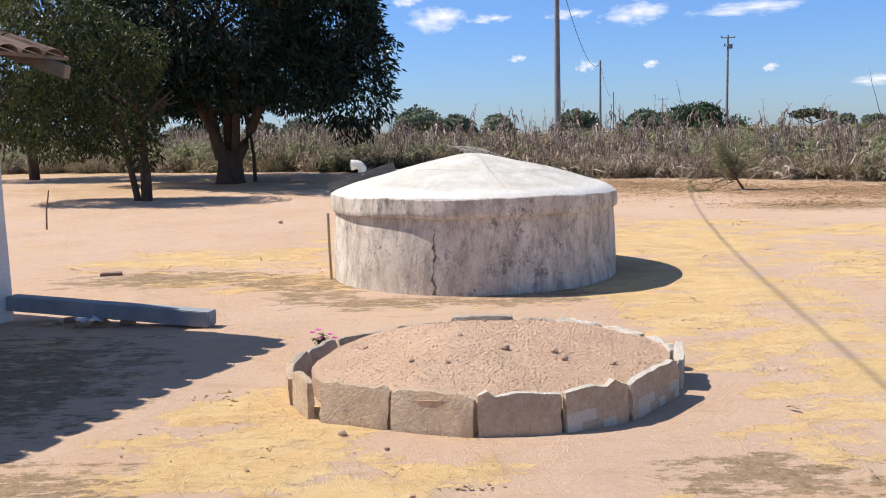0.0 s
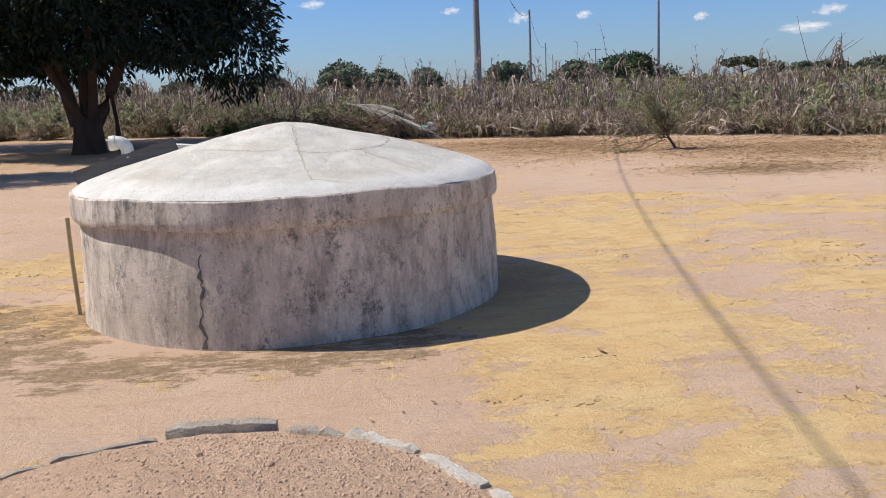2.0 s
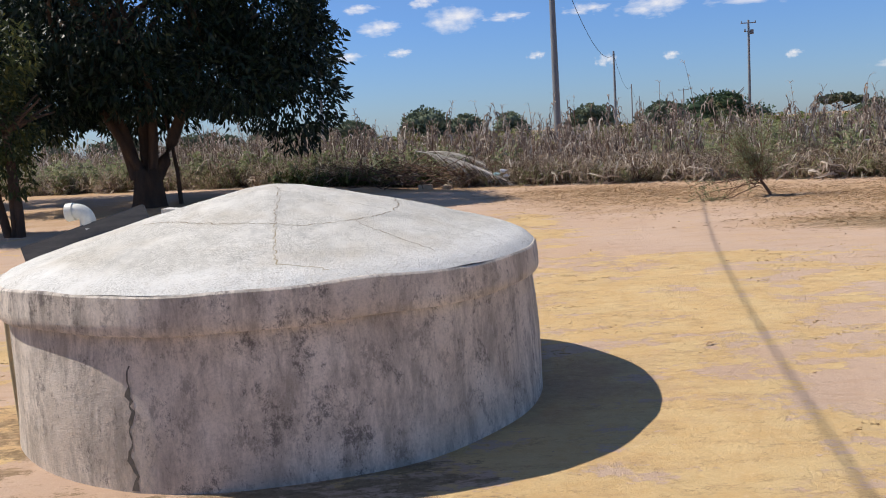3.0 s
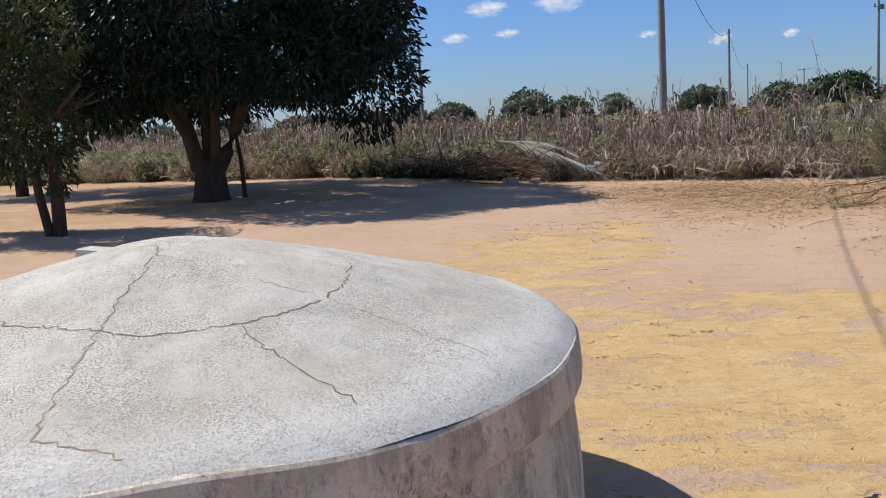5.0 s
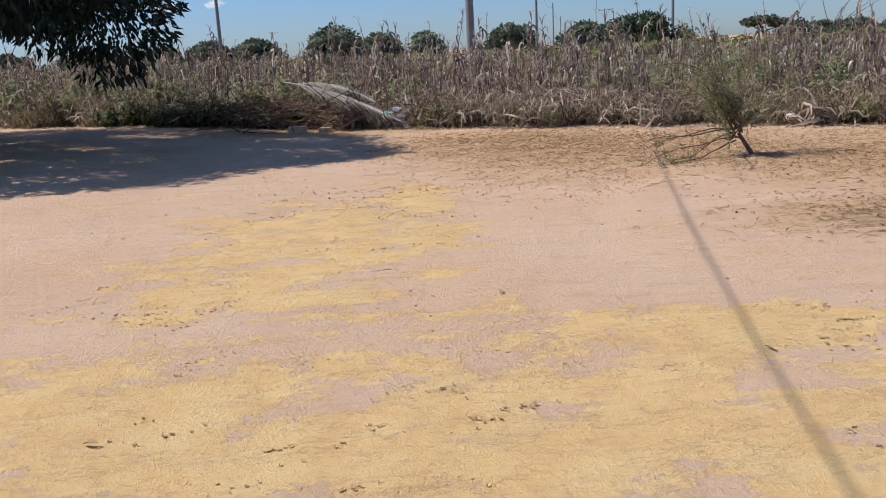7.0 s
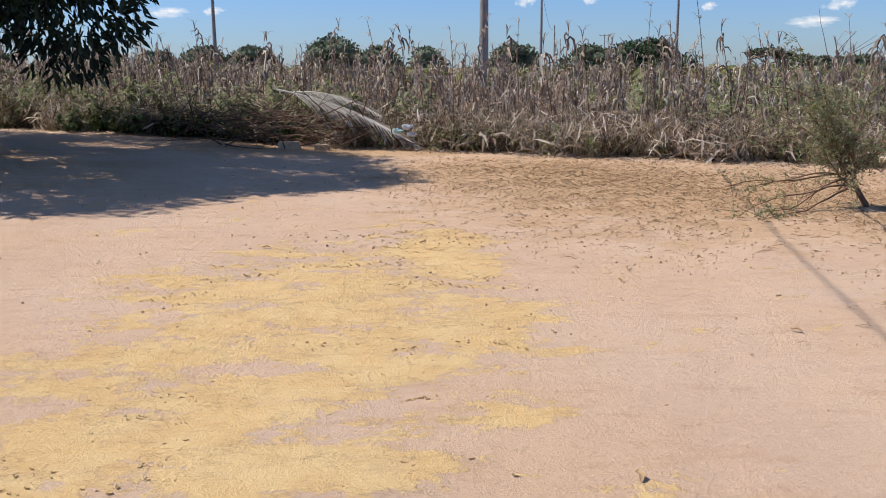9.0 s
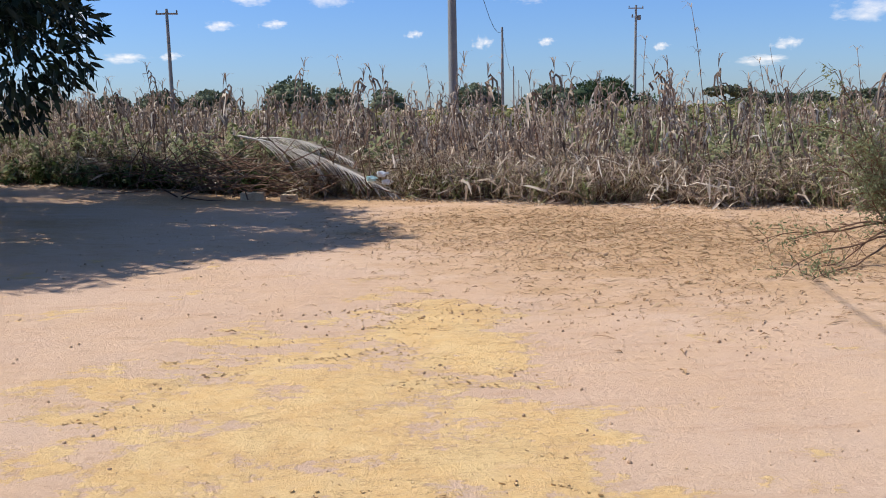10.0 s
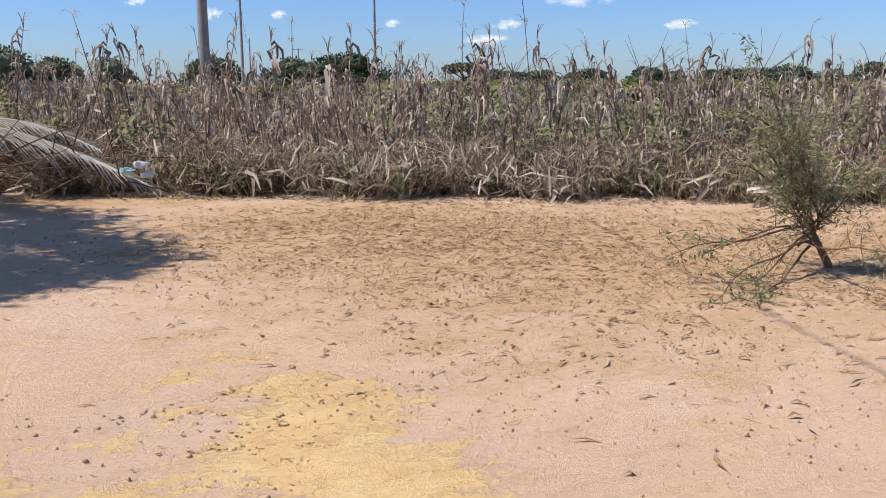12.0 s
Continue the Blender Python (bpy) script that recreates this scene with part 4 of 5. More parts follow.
def crown(name, lumps, n, leaf, mat, parent, r, shell=0.35, hang=0.6, lo=0.7, hi=1.3, core=0.0):
    """Leaves spread over the outside of uneven lumps: (x, y, z, rx, ry, rz)."""
    lumps = np.array(lumps, float)
    area = (lumps[:, 3] * lumps[:, 4] * lumps[:, 5]) ** 0.67
    pick = r.choice(len(lumps), n, p=area / area.sum())
    d = r.normal(size=(n, 3))
    d /= np.linalg.norm(d, axis=1)[:, None]
    depth = 1 - shell * r.random(n) ** 1.5
    bumps = 1 + 0.10 * np.sin(d[:, 0] * 9 + pick) * np.sin(d[:, 1] * 8 + 2) + 0.08 * np.sin(d[:, 2] * 13 + pick * 2)
    p = lumps[pick, :3] + d * lumps[pick, 3:6] * (depth * bumps)[:, None]
    rel = (p[:, None] - lumps[None, :, :3]) / lumps[None, :, 3:6]
    inner = (np.linalg.norm(rel, axis=2) < 0.62).any(1)
    p, d = p[~inner], d[~inner]
    n = len(p)
    # a frame for each leaf: pointing outwards and down
    y = d * (1 - hang) + np.array([0, 0, -hang]) + r.normal(0, 0.45, (n, 3))
    y /= np.linalg.norm(y, axis=1)[:, None]
    x = np.cross(y, r.normal(size=(n, 3)))
    x /= np.linalg.norm(x, axis=1)[:, None]
    z = np.cross(x, y)
    s = r.uniform(lo, hi, n)
    M = np.zeros((n, 4, 4))
    M[:, :3, 0], M[:, :3, 1], M[:, :3, 2] = x * s[:, None], y * s[:, None], z * s[:, None]
    M[:, :3, 3], M[:, 3, 3] = p, 1
    out = [spread(*leaf, M)]
    if core:
        V_, F_ = PEB[0]
        for q in lumps:
            out.append((V_ * 2 * q[3:6] * core * r.uniform(0.9, 1.1, V_.shape) + q[:3], F_))
    return quads(name, *join(out), mat, parent)


def limb(start, way, length, r0, r1, rs, steps=7, bend=0.25, rise=0.0):
    p, d = Vector(start), Vector(way).normalized()
    pts, rad = [p.copy()], [r0]
    for i in range(steps):
        d = (d + Vector([rs.uniform(-bend, bend) for _ in range(3)]) * 0.5 + Vector((0, 0, rise))).normalized()
        p = p + d * length / steps
        pts.append(p.copy())
        rad.append(r0 + (r1 - r0) * (i + 1) / steps)
    return pts, rad


def woody(name, limbs, mat, parent, sides=8):
    return quads(name, *join([tube(p, r, sides) for p, r in limbs]), mat, parent, smooth=True)


r = np.random.default_rng(3)
rs = random.Random(3)
mango = thing("mango_tree", (-6.2, 25.9, gz(-6.2, 25.9)), "large mango tree with dense dark green crown and several stout stems", "tree")
limbs = [([(0, 0, -0.2), (0, 0, 0.08), (0.02, 0, 0.5), (0.0, 0, 0.9)], [0.55, 0.42, 0.36, 0.33])]
for dx, dy, lean, rad in [(-0.22, 0, -0.2, 0.19), (-0.02, 0.1, -0.03, 0.15), (0.16, -0.05, 0.1, 0.13), (0.22, 0.05, 0.5, 0.17), (0.0, -0.12, -0.5, 0.12)]:
    limbs.append(limb((dx, dy, 0.7), (lean, dy * 0.5, 1), 3.2, rad, rad * 0.6, rs, bend=0.12))
    tip = limbs[-1][0][-1]
    for _ in range(4):
        limbs.append(limb(tip, (rs.uniform(-1, 1), rs.uniform(-1, 1), rs.uniform(0.2, 1)), 3.0, rad * 0.5, 0.04, rs))
woody("trunk", limbs, MAT["bark"], mango, 12)
lumps = [(-0.3, 0.6, 4.9, 3.8, 3.2, 2.5)]
for k in range(28):
    a, e = rs.uniform(0, 2 * math.pi), rs.uniform(-0.4, 1.2)
    q = rs.uniform(1.1, 1.7)
    c_ = math.cos(a) * math.cos(e)
    lumps.append((-0.3 + 3.4 * c_, 0.9 + 2.9 * math.sin(a) * math.cos(e), 4.7 + (2.3 if c_ < 0.2 else 1.0) * math.sin(e), q, q, q * 1.1))
lumps += [(3.6, 0.8, 2.5, 1.3, 1.2, 1.3), (3.8, 0.3, 3.5, 1.2, 1.2, 1.3), (2.3, -0.4, 2.9, 1.5, 1.4, 0.9), (0.5, -0.9, 2.95, 1.6, 1.4, 0.8), (-2, -0.6, 3.0, 1.6, 1.5, 0.95), (3.4, 0.1, 4.7, 1.2, 1.3, 1.2), (3.0, 2.0, 4.2, 1.5, 1.5, 1.6), (-3.9, 0, 3.4, 1.5, 1.4, 1.2), (2.9, 0.0, 5.5, 1.1, 1.3, 1.0), (-1, 3.4, 3.2, 2.2, 1.8, 1.4), (1.5, 3.4, 3.4, 2.0, 1.8, 1.4), (-3.5, 3, 3.4, 2.0, 1.8, 1.4), (0.5, 4.6, 4.0, 2.2, 1.4, 1.4), (-2.2, -0.4, 2.6, 1.5, 1.2, 0.8), (-0.6, 0.8, 2.6, 1.4, 1.2, 0.75)]
crown("crown", lumps, 150000, leaf_template(0.18, 0.06), MAT["mango"], mango, r, shell=0.5, hang=0.45)

side = thing("fruit_tree", (-7.22, 21.25, gz(-7.22, 21.25)), "smaller leafy tree with light green foliage and thin forked stems", "tree")
limbs = []
for lean, dy in [(0.02, 0.0), (-0.12, 0.05), (0.14, -0.04)]:
    limbs.append(limb((lean, dy, -0.15), (lean, dy, 1), 2.2, 0.09, 0.06, rs, bend=0.2))
    tip = limbs[-1][0][-1]
    for _ in range(5):
        limbs.append(limb(tip, (rs.uniform(-1, 1), rs.uniform(-1, 1), rs.uniform(0.3, 1)), 1.0, 0.05, 0.015, rs))
woody("trunk", limbs, MAT["bark"], side, 7)
lumps = [(-0.6, 0, 2.7, 1.0, 1.0, 0.9), (0.0, 0.2, 2.0, 0.6, 0.6, 0.8), (-1.4, 0, 3.2, 1.0, 1.0, 0.8), (-1.1, 0.2, 1.8, 0.7, 0.7, 0.6), (-0.1, 0, 3.0, 0.6, 0.7, 0.6), (-1.2, 0, 4.0, 1.1, 1.0, 0.7), (0.1, 0, 1.2, 0.4, 0.4, 0.5), (-2.0, 0.3, 2.4, 0.8, 0.8, 0.9),
         (-0.7, 0, 1.75, 1.0, 0.9, 0.75), (-1.9, 0.2, 1.7, 0.9, 0.9, 0.75), (-2.9, 0, 2.3, 1.0, 1.0, 1.1), (-2.6, 0.2, 3.6, 1.1, 1.1, 1.0), (0.1, 0.1, 3.5, 0.7, 0.8, 0.7), (-3.4, 0.2, 3.2, 1.0, 1.0, 1.0), (-2.0, 0, 4.6, 1.1, 1.1, 0.8)]
crown("crown", lumps, 34000, leaf_template(0.12, 0.045), MAT["light_leaf"], side, r, shell=0.8)

cashew = thing("spreading_tree", (-14.3, 31.0, gz(-14.3, 31)), "broad yellow-green tree with a low crown by the dry field", "tree")
limbs = [limb((0, 0, -0.2), (0.05, 0, 1), 2.2, 0.2, 0.14, rs, bend=0.1)]
for _ in range(7):
    limbs.append(limb(limbs[0][0][-1], (rs.uniform(-1, 1), rs.uniform(-1, 1), 0.5), 3.0, 0.1, 0.03, rs))
woody("trunk", limbs, MAT["bark"], cashew, 8)
lumps = [(0, 0, 4.5, 3.2, 3, 2.4), (2.2, -0.5, 3.2, 1.9, 1.8, 1.5), (-2.2, 0, 3, 1.8, 1.8, 1.6), (0.3, -1.5, 2.3, 1.6, 1.2, 1.0), (1.6, -0.5, 6.2, 2, 2, 1.6), (3.2, 0, 5, 1.6, 1.6, 1.6), (-1.6, 0, 6.4, 2, 2, 1.6), (0, 0, 8, 2, 2, 1.5), (1.8, -1.4, 2.1, 1.8, 1.4, 1.0), (3.6, -0.6, 3.0, 1.6, 1.4, 1.4), (4.2, 0.2, 5.2, 1.7, 1.6, 1.7), (3.0, 0, 7.2, 1.9, 1.8, 1.6)]
crown("crown", lumps, 52000, leaf_template(0.18, 0.07), MAT["light_leaf"], cashew, r, shell=0.7)
prop = thing("prop_post", (-5.55, 26.3, gz(-5.55, 26.3)), "thin dark post leaning under the mango crown", "post")
part("post_rod", from_arrays(tube([(0, 0, -0.1), (-0.02, 0, 0.8), (-0.12, 0, 1.7), (-0.2, 0, 2.2)], [0.06, 0.05, 0.05, 0.04], 7)), MAT["bark"], prop)


# far trees: bearing (x over y), distance, width, height, kind
FAR = [
    (0.289, 150, 15.0, 6.2, "dome"), (-0.025, 110, 5.0, 5.6, "round"), (0.016, 120, 5.5, 4.6, "low"), (0.064, 130, 3.2, 4.8, "round"), 
    (0.155, 115, 5.5, 4.8, "round"), (0.229, 120, 6.0, 4.6, "round"), (0.418, 140, 8.5, 4.5, "flat"), (0.455, 150, 4.0, 3.5, "low"), (0.52, 170, 8, 3.6, "low"),
    (-0.11, 130, 7.0, 4.8, "low"), (-0.155, 130, 5, 4.9, "round"), (-0.2, 130, 6, 4.2, "low"), (-0.27, 140, 14, 4.6, "low"), (-0.36, 140, 14, 4.5, "low"), (-0.47, 140, 15, 5, "low"),
    (0.58, 160, 9, 3.7, "low"), (0.655, 150, 6, 3.8, "round"), (0.76, 150, 10, 3.5, "low"), (0.86, 150, 9, 4.0, "low"), (1.0, 150, 12, 4.2, "low"), (1.2, 160, 18, 4.4, "low"),
    (0.50, 250, 40, 4.4, "low"), (0.68, 250, 40, 4.8, "low"), (0.86, 250, 40, 5.0, "low"), (1.06, 250, 50, 5.4, "low"),
]
for b, dist, wid, hgt, kind_ in FAR:
    y = dist / math.sqrt(1 + b * b)
    x = b * y
    hgt *= 0.9
    tree = thing("far_tree", (x, y, 0), {"dome": "broad domed dark green tree on the horizon", "round": "round bushy green tree on the horizon", "low": "low wide belt of green scrub trees on the horizon", "flat": "flat-topped sparse grey-green tree on the horizon"}[kind_], "tree", "trees on the horizon")
    limbs = [limb((0, 0, -0.2), (0.03, 0, 1), hgt * 0.7, 0.22, 0.12, rs, 4)]
    for _ in range(5):
        limbs.append(limb((0, 0, hgt * 0.45), (rs.uniform(-1, 1), rs.uniform(-0.5, 0.5), 0.5), wid * 0.35, 0.1, 0.04, rs, 4))
    woody("trunk", limbs, MAT["bark"], tree, 5)
    lumps = []
    for k in range(14):
        u = rs.uniform(-1, 1)
        if kind_ == "flat":
            lumps.append((u * wid * 0.36, rs.uniform(-1, 1), hgt * (0.9 - 0.12 * abs(u)) * rs.uniform(0.88, 1.0), wid * 0.1, wid * 0.1, hgt * 0.09))
        else:
            top = hgt * math.sqrt(max(0.15, 1 - (u * (0.82 if kind_ == "dome" else 0.9)) ** 2))
            q = hgt * (0.3 if kind_ == "dome" else rs.uniform(0.2, 0.32))
            lumps.append((u * wid * 0.42, rs.uniform(-1.5, 1.5), top - q, q * 1.3, q, q))
            lumps.append((u * wid * 0.42, rs.uniform(-1.5, 1.5), max(0.6, (top - q) * 0.5), q * 1.4, q, q))
    # round and low crowns take the leaf colours with haze painted in
    crown("crown", lumps, int(min(12000, (300 if kind_ == 'flat' else 1300) * wid)), leaf_template(0.32, 0.26), MAT["acacia" if kind_ == "flat" else "dome_leaf" if kind_ == "dome" else "hazed_far_leaf"], tree, r, shell=0.45, hang=0.2, core=0.0 if kind_ == "flat" else 0.85)


# ---- poles and cables ----
def power_pole(x, y, hgt, r0, label, arm=0.0, box_=False):
    z0 = gz(x, y)
    p = thing("utility_pole", (x, y, z0), label, "utility pole", "power line poles")
    part("shaft", from_arrays(tube([(0, 0, -0.3), (0, 0, hgt * 0.5), (0, 0, hgt)], [r0, r0 * 0.8, r0 * 0.6], 10)), MAT["pole"], p)
    if arm:
        part("crossarm", box_bm((arm, 0.12, 0.14), (0, 0, hgt - 0.45), 0.01), MAT["timber"], p)
        for k in (-1, 0, 1):
            part("insulator", from_arrays(tube([(k * arm * 0.45, 0, hgt - 0.4), (k * arm * 0.45, 0, hgt - 0.2), (k * arm * 0.45, 0, hgt - 0.1)], [0.05, 0.09, 0.03], 8)), MAT["steel"], p)
    if box_:
        part("transformer", from_arrays(tube([(0.5, 0, hgt - 2.2), (0.5, 0, hgt - 1.5)], [0.28, 0.28], 12)), MAT["steel"], p)
        part("bracket", box_bm((1.5, 0.1, 0.1), (0.05, 0, hgt - 1.75), 0.01), MAT["steel"], p)
        part("fuse_holder", box_bm((0.2, 0.12, 0.5), (-0.55, 0, hgt - 1.6), 0.02), MAT["steel"], p)
    else:
        part("pole_clamp", from_arrays(tube([(0, 0, hgt - 0.4), (0, 0, hgt - 0.3)], [r0 * 0.75, r0 * 0.75], 10)), MAT["steel"], p)
    return Vector((x, y, z0 + hgt - 0.35))


LINE = [power_pole(5.65, 42.7, 9.6, 0.17, "grey concrete utility pole standing in the dry maize")]
for x, y in ((18.9, 105.0), (37.0, 190.0), (55.5, 275.0), (74.0, 360.0)):
    LINE.append(power_pole(x, y, 9.7, 0.17, "slender grey utility pole in the line across the fields"))
POLE_R = power_pole(47.5, 147.5, 16.6, 0.26, "tall grey utility pole with a crossarm and a transformer", 2.4, True)
POLE_L = power_pole(-13.4, 100.0, 11.0, 0.22, "grey utility pole with a crossarm behind the mango tree", 2.0)
power_pole(75.0, 300.0, 12.0, 0.25, "distant utility pole with a short crossarm", 3.5)


def cable(a, b, sag, rad, label):
    a, b = Vector(a), Vector(b)
    ob = thing("cable", (0, 0, 0), label, "cable", "overhead cables")
    n = 28
    pts = [a.lerp(b, i / n) - Vector((0, 0, sag * 4 * (i / n) * (1 - i / n))) for i in range(n + 1)]
    part("wire", from_arrays(tube(pts, [rad] * (n + 1), 6)), MAT["cable"], ob)


cable(LINE[0], (-3.7, -2.0, 7.0), 2.1, 0.0095, "black twisted supply cable from the pole to the house")
for a, b in zip(LINE, LINE[1:]):
    cable(a, b, 1.9, 0.018, "thin black cable sagging between two poles")
cable(LINE[0], (-38.0, 58.0, 7.0), 0.8, 0.016, "thin black cable running off behind the mango tree")
power_pole(-38.0, 58.0, 7.35, 0.14, "grey utility pole hidden behind the trees")
mast = thing("house_mast", (-3.7, -2.0, 0), "tall thin service mast beside the house", "mast")
part("mast_tube", from_arrays(tube([(0, 0, -0.2), (0, 0, 3.2), (0, 0, 7.1)], [0.05, 0.045, 0.04], 8)), MAT["steel"], mast)

# ---- the dry maize field ----
EDGE_X = [-70, -40, -20, -12, -4.5, 0, 3, 5.7, 7.9, 9.5, 11.2, 14, 20, 40, 70]
EDGE_Y = [60, 46, 38.5, 35.5, 31.8, 30.2, 29.2, 27.5, 26.5, 25.7, 24.0, 22.0, 19.5, 12, 0]


def edge_y(x):
    return np.interp(x, EDGE_X, EDGE_Y)


def corn_template(seed, tall, full=True):
    """One dry maize plant: stem, hanging leaves, husks, tassel."""
    r = random.Random(seed)
    stem_pts, p, d = [(0, 0, -0.05)], Vector((0, 0, -0.05)), Vector((r.uniform(-0.1, 0.1), r.uniform(-0.1, 0.1), 1)).normalized()
    for i in range(6):
        d = (d + Vector((r.uniform(-0.07, 0.07), r.uniform(-0.07, 0.07), 0))).normalized()
        p = p + d * tall / 6
        stem_pts.append(tuple(p))
    stems = [tube(stem_pts, [0.013, 0.013, 0.012, 0.011, 0.009, 0.006, 0.004], 4)]
    leaves = []
    for i in range(21 if full else 8):
        f = r.uniform(0.12, 0.99)
        k = min(5, int(f * 6))
        q = Vector(stem_pts[k]).lerp(Vector(stem_pts[k + 1]), f * 6 - k)
        a, L = r.uniform(0, 2 * math.pi), r.uniform(0.2, 0.5)
        o, side_ = Vector((math.cos(a), math.sin(a), 0)), Vector((-math.sin(a), math.cos(a), 0)) * r.uniform(-0.3, 0.3)
        up_, out_ = r.uniform(-0.2, 0.6), r.uniform(0.15, 0.6)
        p1 = q + o * L * out_ * 0.5 + Vector((0, 0, up_ * L * 0.5))
        p2 = q + (o + side_) * L * out_ + Vector((0, 0, up_ * L * 0.3))
        p3 = p2 + (o * r.uniform(-0.2, 0.3) + side_) * L + Vector((0, 0, -0.35 * L))
        p4 = p3 + (o * r.uniform(-0.4, 0.3) - side_) * L * 0.6 + Vector((0, 0, r.uniform(-0.45, 0.0) * L))
        if i % 5 < 3:
            p1 = q + o * L * 0.14 + Vector((0, 0, 0.14 * L))
            p2 = q + (o * 0.26 + side_ * 0.2) * L + Vector((0, 0, 0.02 * L))
            p3 = p2 + (o * r.uniform(-0.08, 0.1) + side_ * 0.2) * L + Vector((0, 0, -0.42 * L))
            p4 = p3 + (o * r.uniform(-0.15, 0.1) - side_ * 0.3) * L + Vector((0, 0, -0.4 * L))
        w = r.uniform(0.012, 0.034)
        leaves.append(ribbon([q, p1, p2, p3, p4], [w * 0.6, w, w * 0.9, w * 0.6, w * 0.12], up=(r.uniform(-0.8, 0.8), r.uniform(-0.8, 0.8), 0.6), fold=r.uniform(0.2, 1.2)))
    tip = Vector(stem_pts[-1])
    for i in range(4 if full else 2):
        a = r.uniform(0, 2 * math.pi)
        o = Vector((math.cos(a), math.sin(a), 0))
        leaves.append(ribbon([tip, tip + o * 0.03 + Vector((0, 0, 0.12)), tip + o * 0.10 + Vector((0, 0, 0.2)), tip + o * 0.17 + Vector((0, 0, 0.2))], [0.006, 0.007, 0.006, 0.003]))
    husks = []
    if full:
        for i in range(2):
            f = r.uniform(0.35, 0.6)
            k = int(f * 6)
            q = Vector(stem_pts[k])
            a = r.uniform(0, 2 * math.pi)
            o = Vector((math.cos(a), math.sin(a), 0))
            husks.append(tube([q, q + o * 0.06 + Vector((0, 0, -0.03)), q + o * 0.1 + Vector((0, 0, -0.15)), q + o * 0.1 + Vector((0, 0, -0.22))], [0.012, 0.028, 0.026, 0.006], 5))
    return join(stems), join(leaves + husks)


full_t = [corn_template(i, 1.55 + 0.11 * i) for i in range(8)]
thin_t = [corn_template(20 + i, 1.75, False) for i in range(4)]


def place(xs, ys, r, tilt, lo, hi):
    M = turns(len(xs), r, tilt, lo, hi)
    M[:, 0, 3], M[:, 1, 3], M[:, 2, 3] = xs, ys, height(xs, ys)
    return M


# single plants along the edge
protos = []
for i, (st, lf) in enumerate(full_t):
    pr = thing("maize_plant", (0, 0, 0), "tall dry maize plant with hanging withered leaves at the field edge", "maize plant", "maize plants along the field edge")
    quads("stalk", *st, MAT["stem"], pr, smooth=True)
    quads("leaves", *lf, MAT["corn"], pr)
    protos.append(pr)
r = np.random.default_rng(11)
spots = []
for k in range(190):
    x = -9 + 22 * (k + r.random()) / 190 + 0.12 * r.normal()
    spots.append((x, float(edge_y(x)) + 0.25 + 2.0 * r.random()))
for i, (x, y) in enumerate(spots):
    s = r.uniform(0.62, 0.95) if i % 3 else r.uniform(0.9, 1.08)
    m = Matrix.Translation((x, y, gz(x, y) - 0.02)) @ pose(0, 0, 0, r.normal(0, 7), r.normal(0, 7), r.uniform(0, 360)) @ Matrix.Scale(s, 4)
    if i < len(protos):
        protos[i].matrix_basis = m
    else:
        c = copy_thing(protos[i % len(protos)], Matrix.Identity(4))
        c.matrix_basis = m
# the mass of the field behind them
for name, temps, count, near_, far_, mt in (("maize_field", full_t, 2000, 1.4, 11, 0), ("maize_field_beyond", thin_t, 5200, 11, 60, 1)):
    xs = r.uniform(-34 if not mt else -60, 34 if not mt else 80, count)
    ys = edge_y(xs) + near_ + (far_ - near_) * r.random(count) ** (1.0 if not mt else 1.3)
    st, lf = [], []
    for k, (a, b) in enumerate(temps):
        M = place(xs[k::len(temps)], ys[k::len(temps)], r, 0.14, 0.5, 0.92)
        st.append(spread(*a, M))
        lf.append(spread(*b, M))
    tagged(quads(name + "_stalks", *join(st), MAT["stem"]), "stalks of the dry maize field", "maize field", kind="stuff")
    tagged(quads(name + "_leaves", *join(lf), MAT["corn"]), "withered leaves of the dry maize field", "maize field", kind="stuff")


# undergrowth: dry grass blades, twiggy stems and weeds
def tuft(seed, n, tall, width, spread_):
    r = random.Random(seed)
    out = []
    for i in range(n):
        a, q = r.uniform(0, 2 * math.pi), r.uniform(0.02, spread_)
        o = Vector((math.cos(a), math.sin(a), 0))
        b = o * q * 0.3
        h = tall * r.uniform(0.5, 1)
        out.append(ribbon([b, b + o * q * 0.5 + Vector((0, 0, h * 0.6)), b + o * q * 1.3 + Vector((r.uniform(-0.08, 0.08), r.uniform(-0.08, 0.08), h))], [width, width * 0.8, width * 0.2]))
    return join(out)


def weed(seed, tall, n, leaf_len, leaf_w):
    r = random.Random(seed)
    stems, leaves = [], []
    for s in range(5):
        pts, rad = limb((0, 0, 0), (r.uniform(-0.6, 0.6), r.uniform(-0.6, 0.6), 1), tall * r.uniform(0.6, 1), 0.007, 0.003, r, 4)
        stems.append(tube(pts, rad, 3))
        for i in range(n):
            f = r.uniform(0.2, 1) * (len(pts) - 1.01)
            k = int(f)
            q = pts[k].lerp(pts[k + 1], f - k)
            a = r.uniform(0, 2 * math.pi)
            o = Vector((math.cos(a), math.sin(a), r.uniform(-0.4, 0.5)))
            leaves.append(ribbon([q, q + o * leaf_len * 0.5, q + o * leaf_len + Vector((0, 0, -0.3 * leaf_len))], [leaf_w * 0.3, leaf_w, leaf_w * 0.1]))
    return join(stems) if stems else None, join(leaves)


def bed(name, label, template, count, x0, x1, near_, far_, mat, power=1.0, tilt=0.15, lo=0.6, hi=1.2):
    xs = r.uniform(x0, x1, count)
    ys = edge_y(xs) + near_ + 0.25 * np.sin(xs * 3.1) + (far_ - near_) * r.random(count) ** power
    return tagged(quads(name, *spread(*template, place(xs, ys, r, tilt, lo, hi)), mat), label, "undergrowth", kind="stuff")


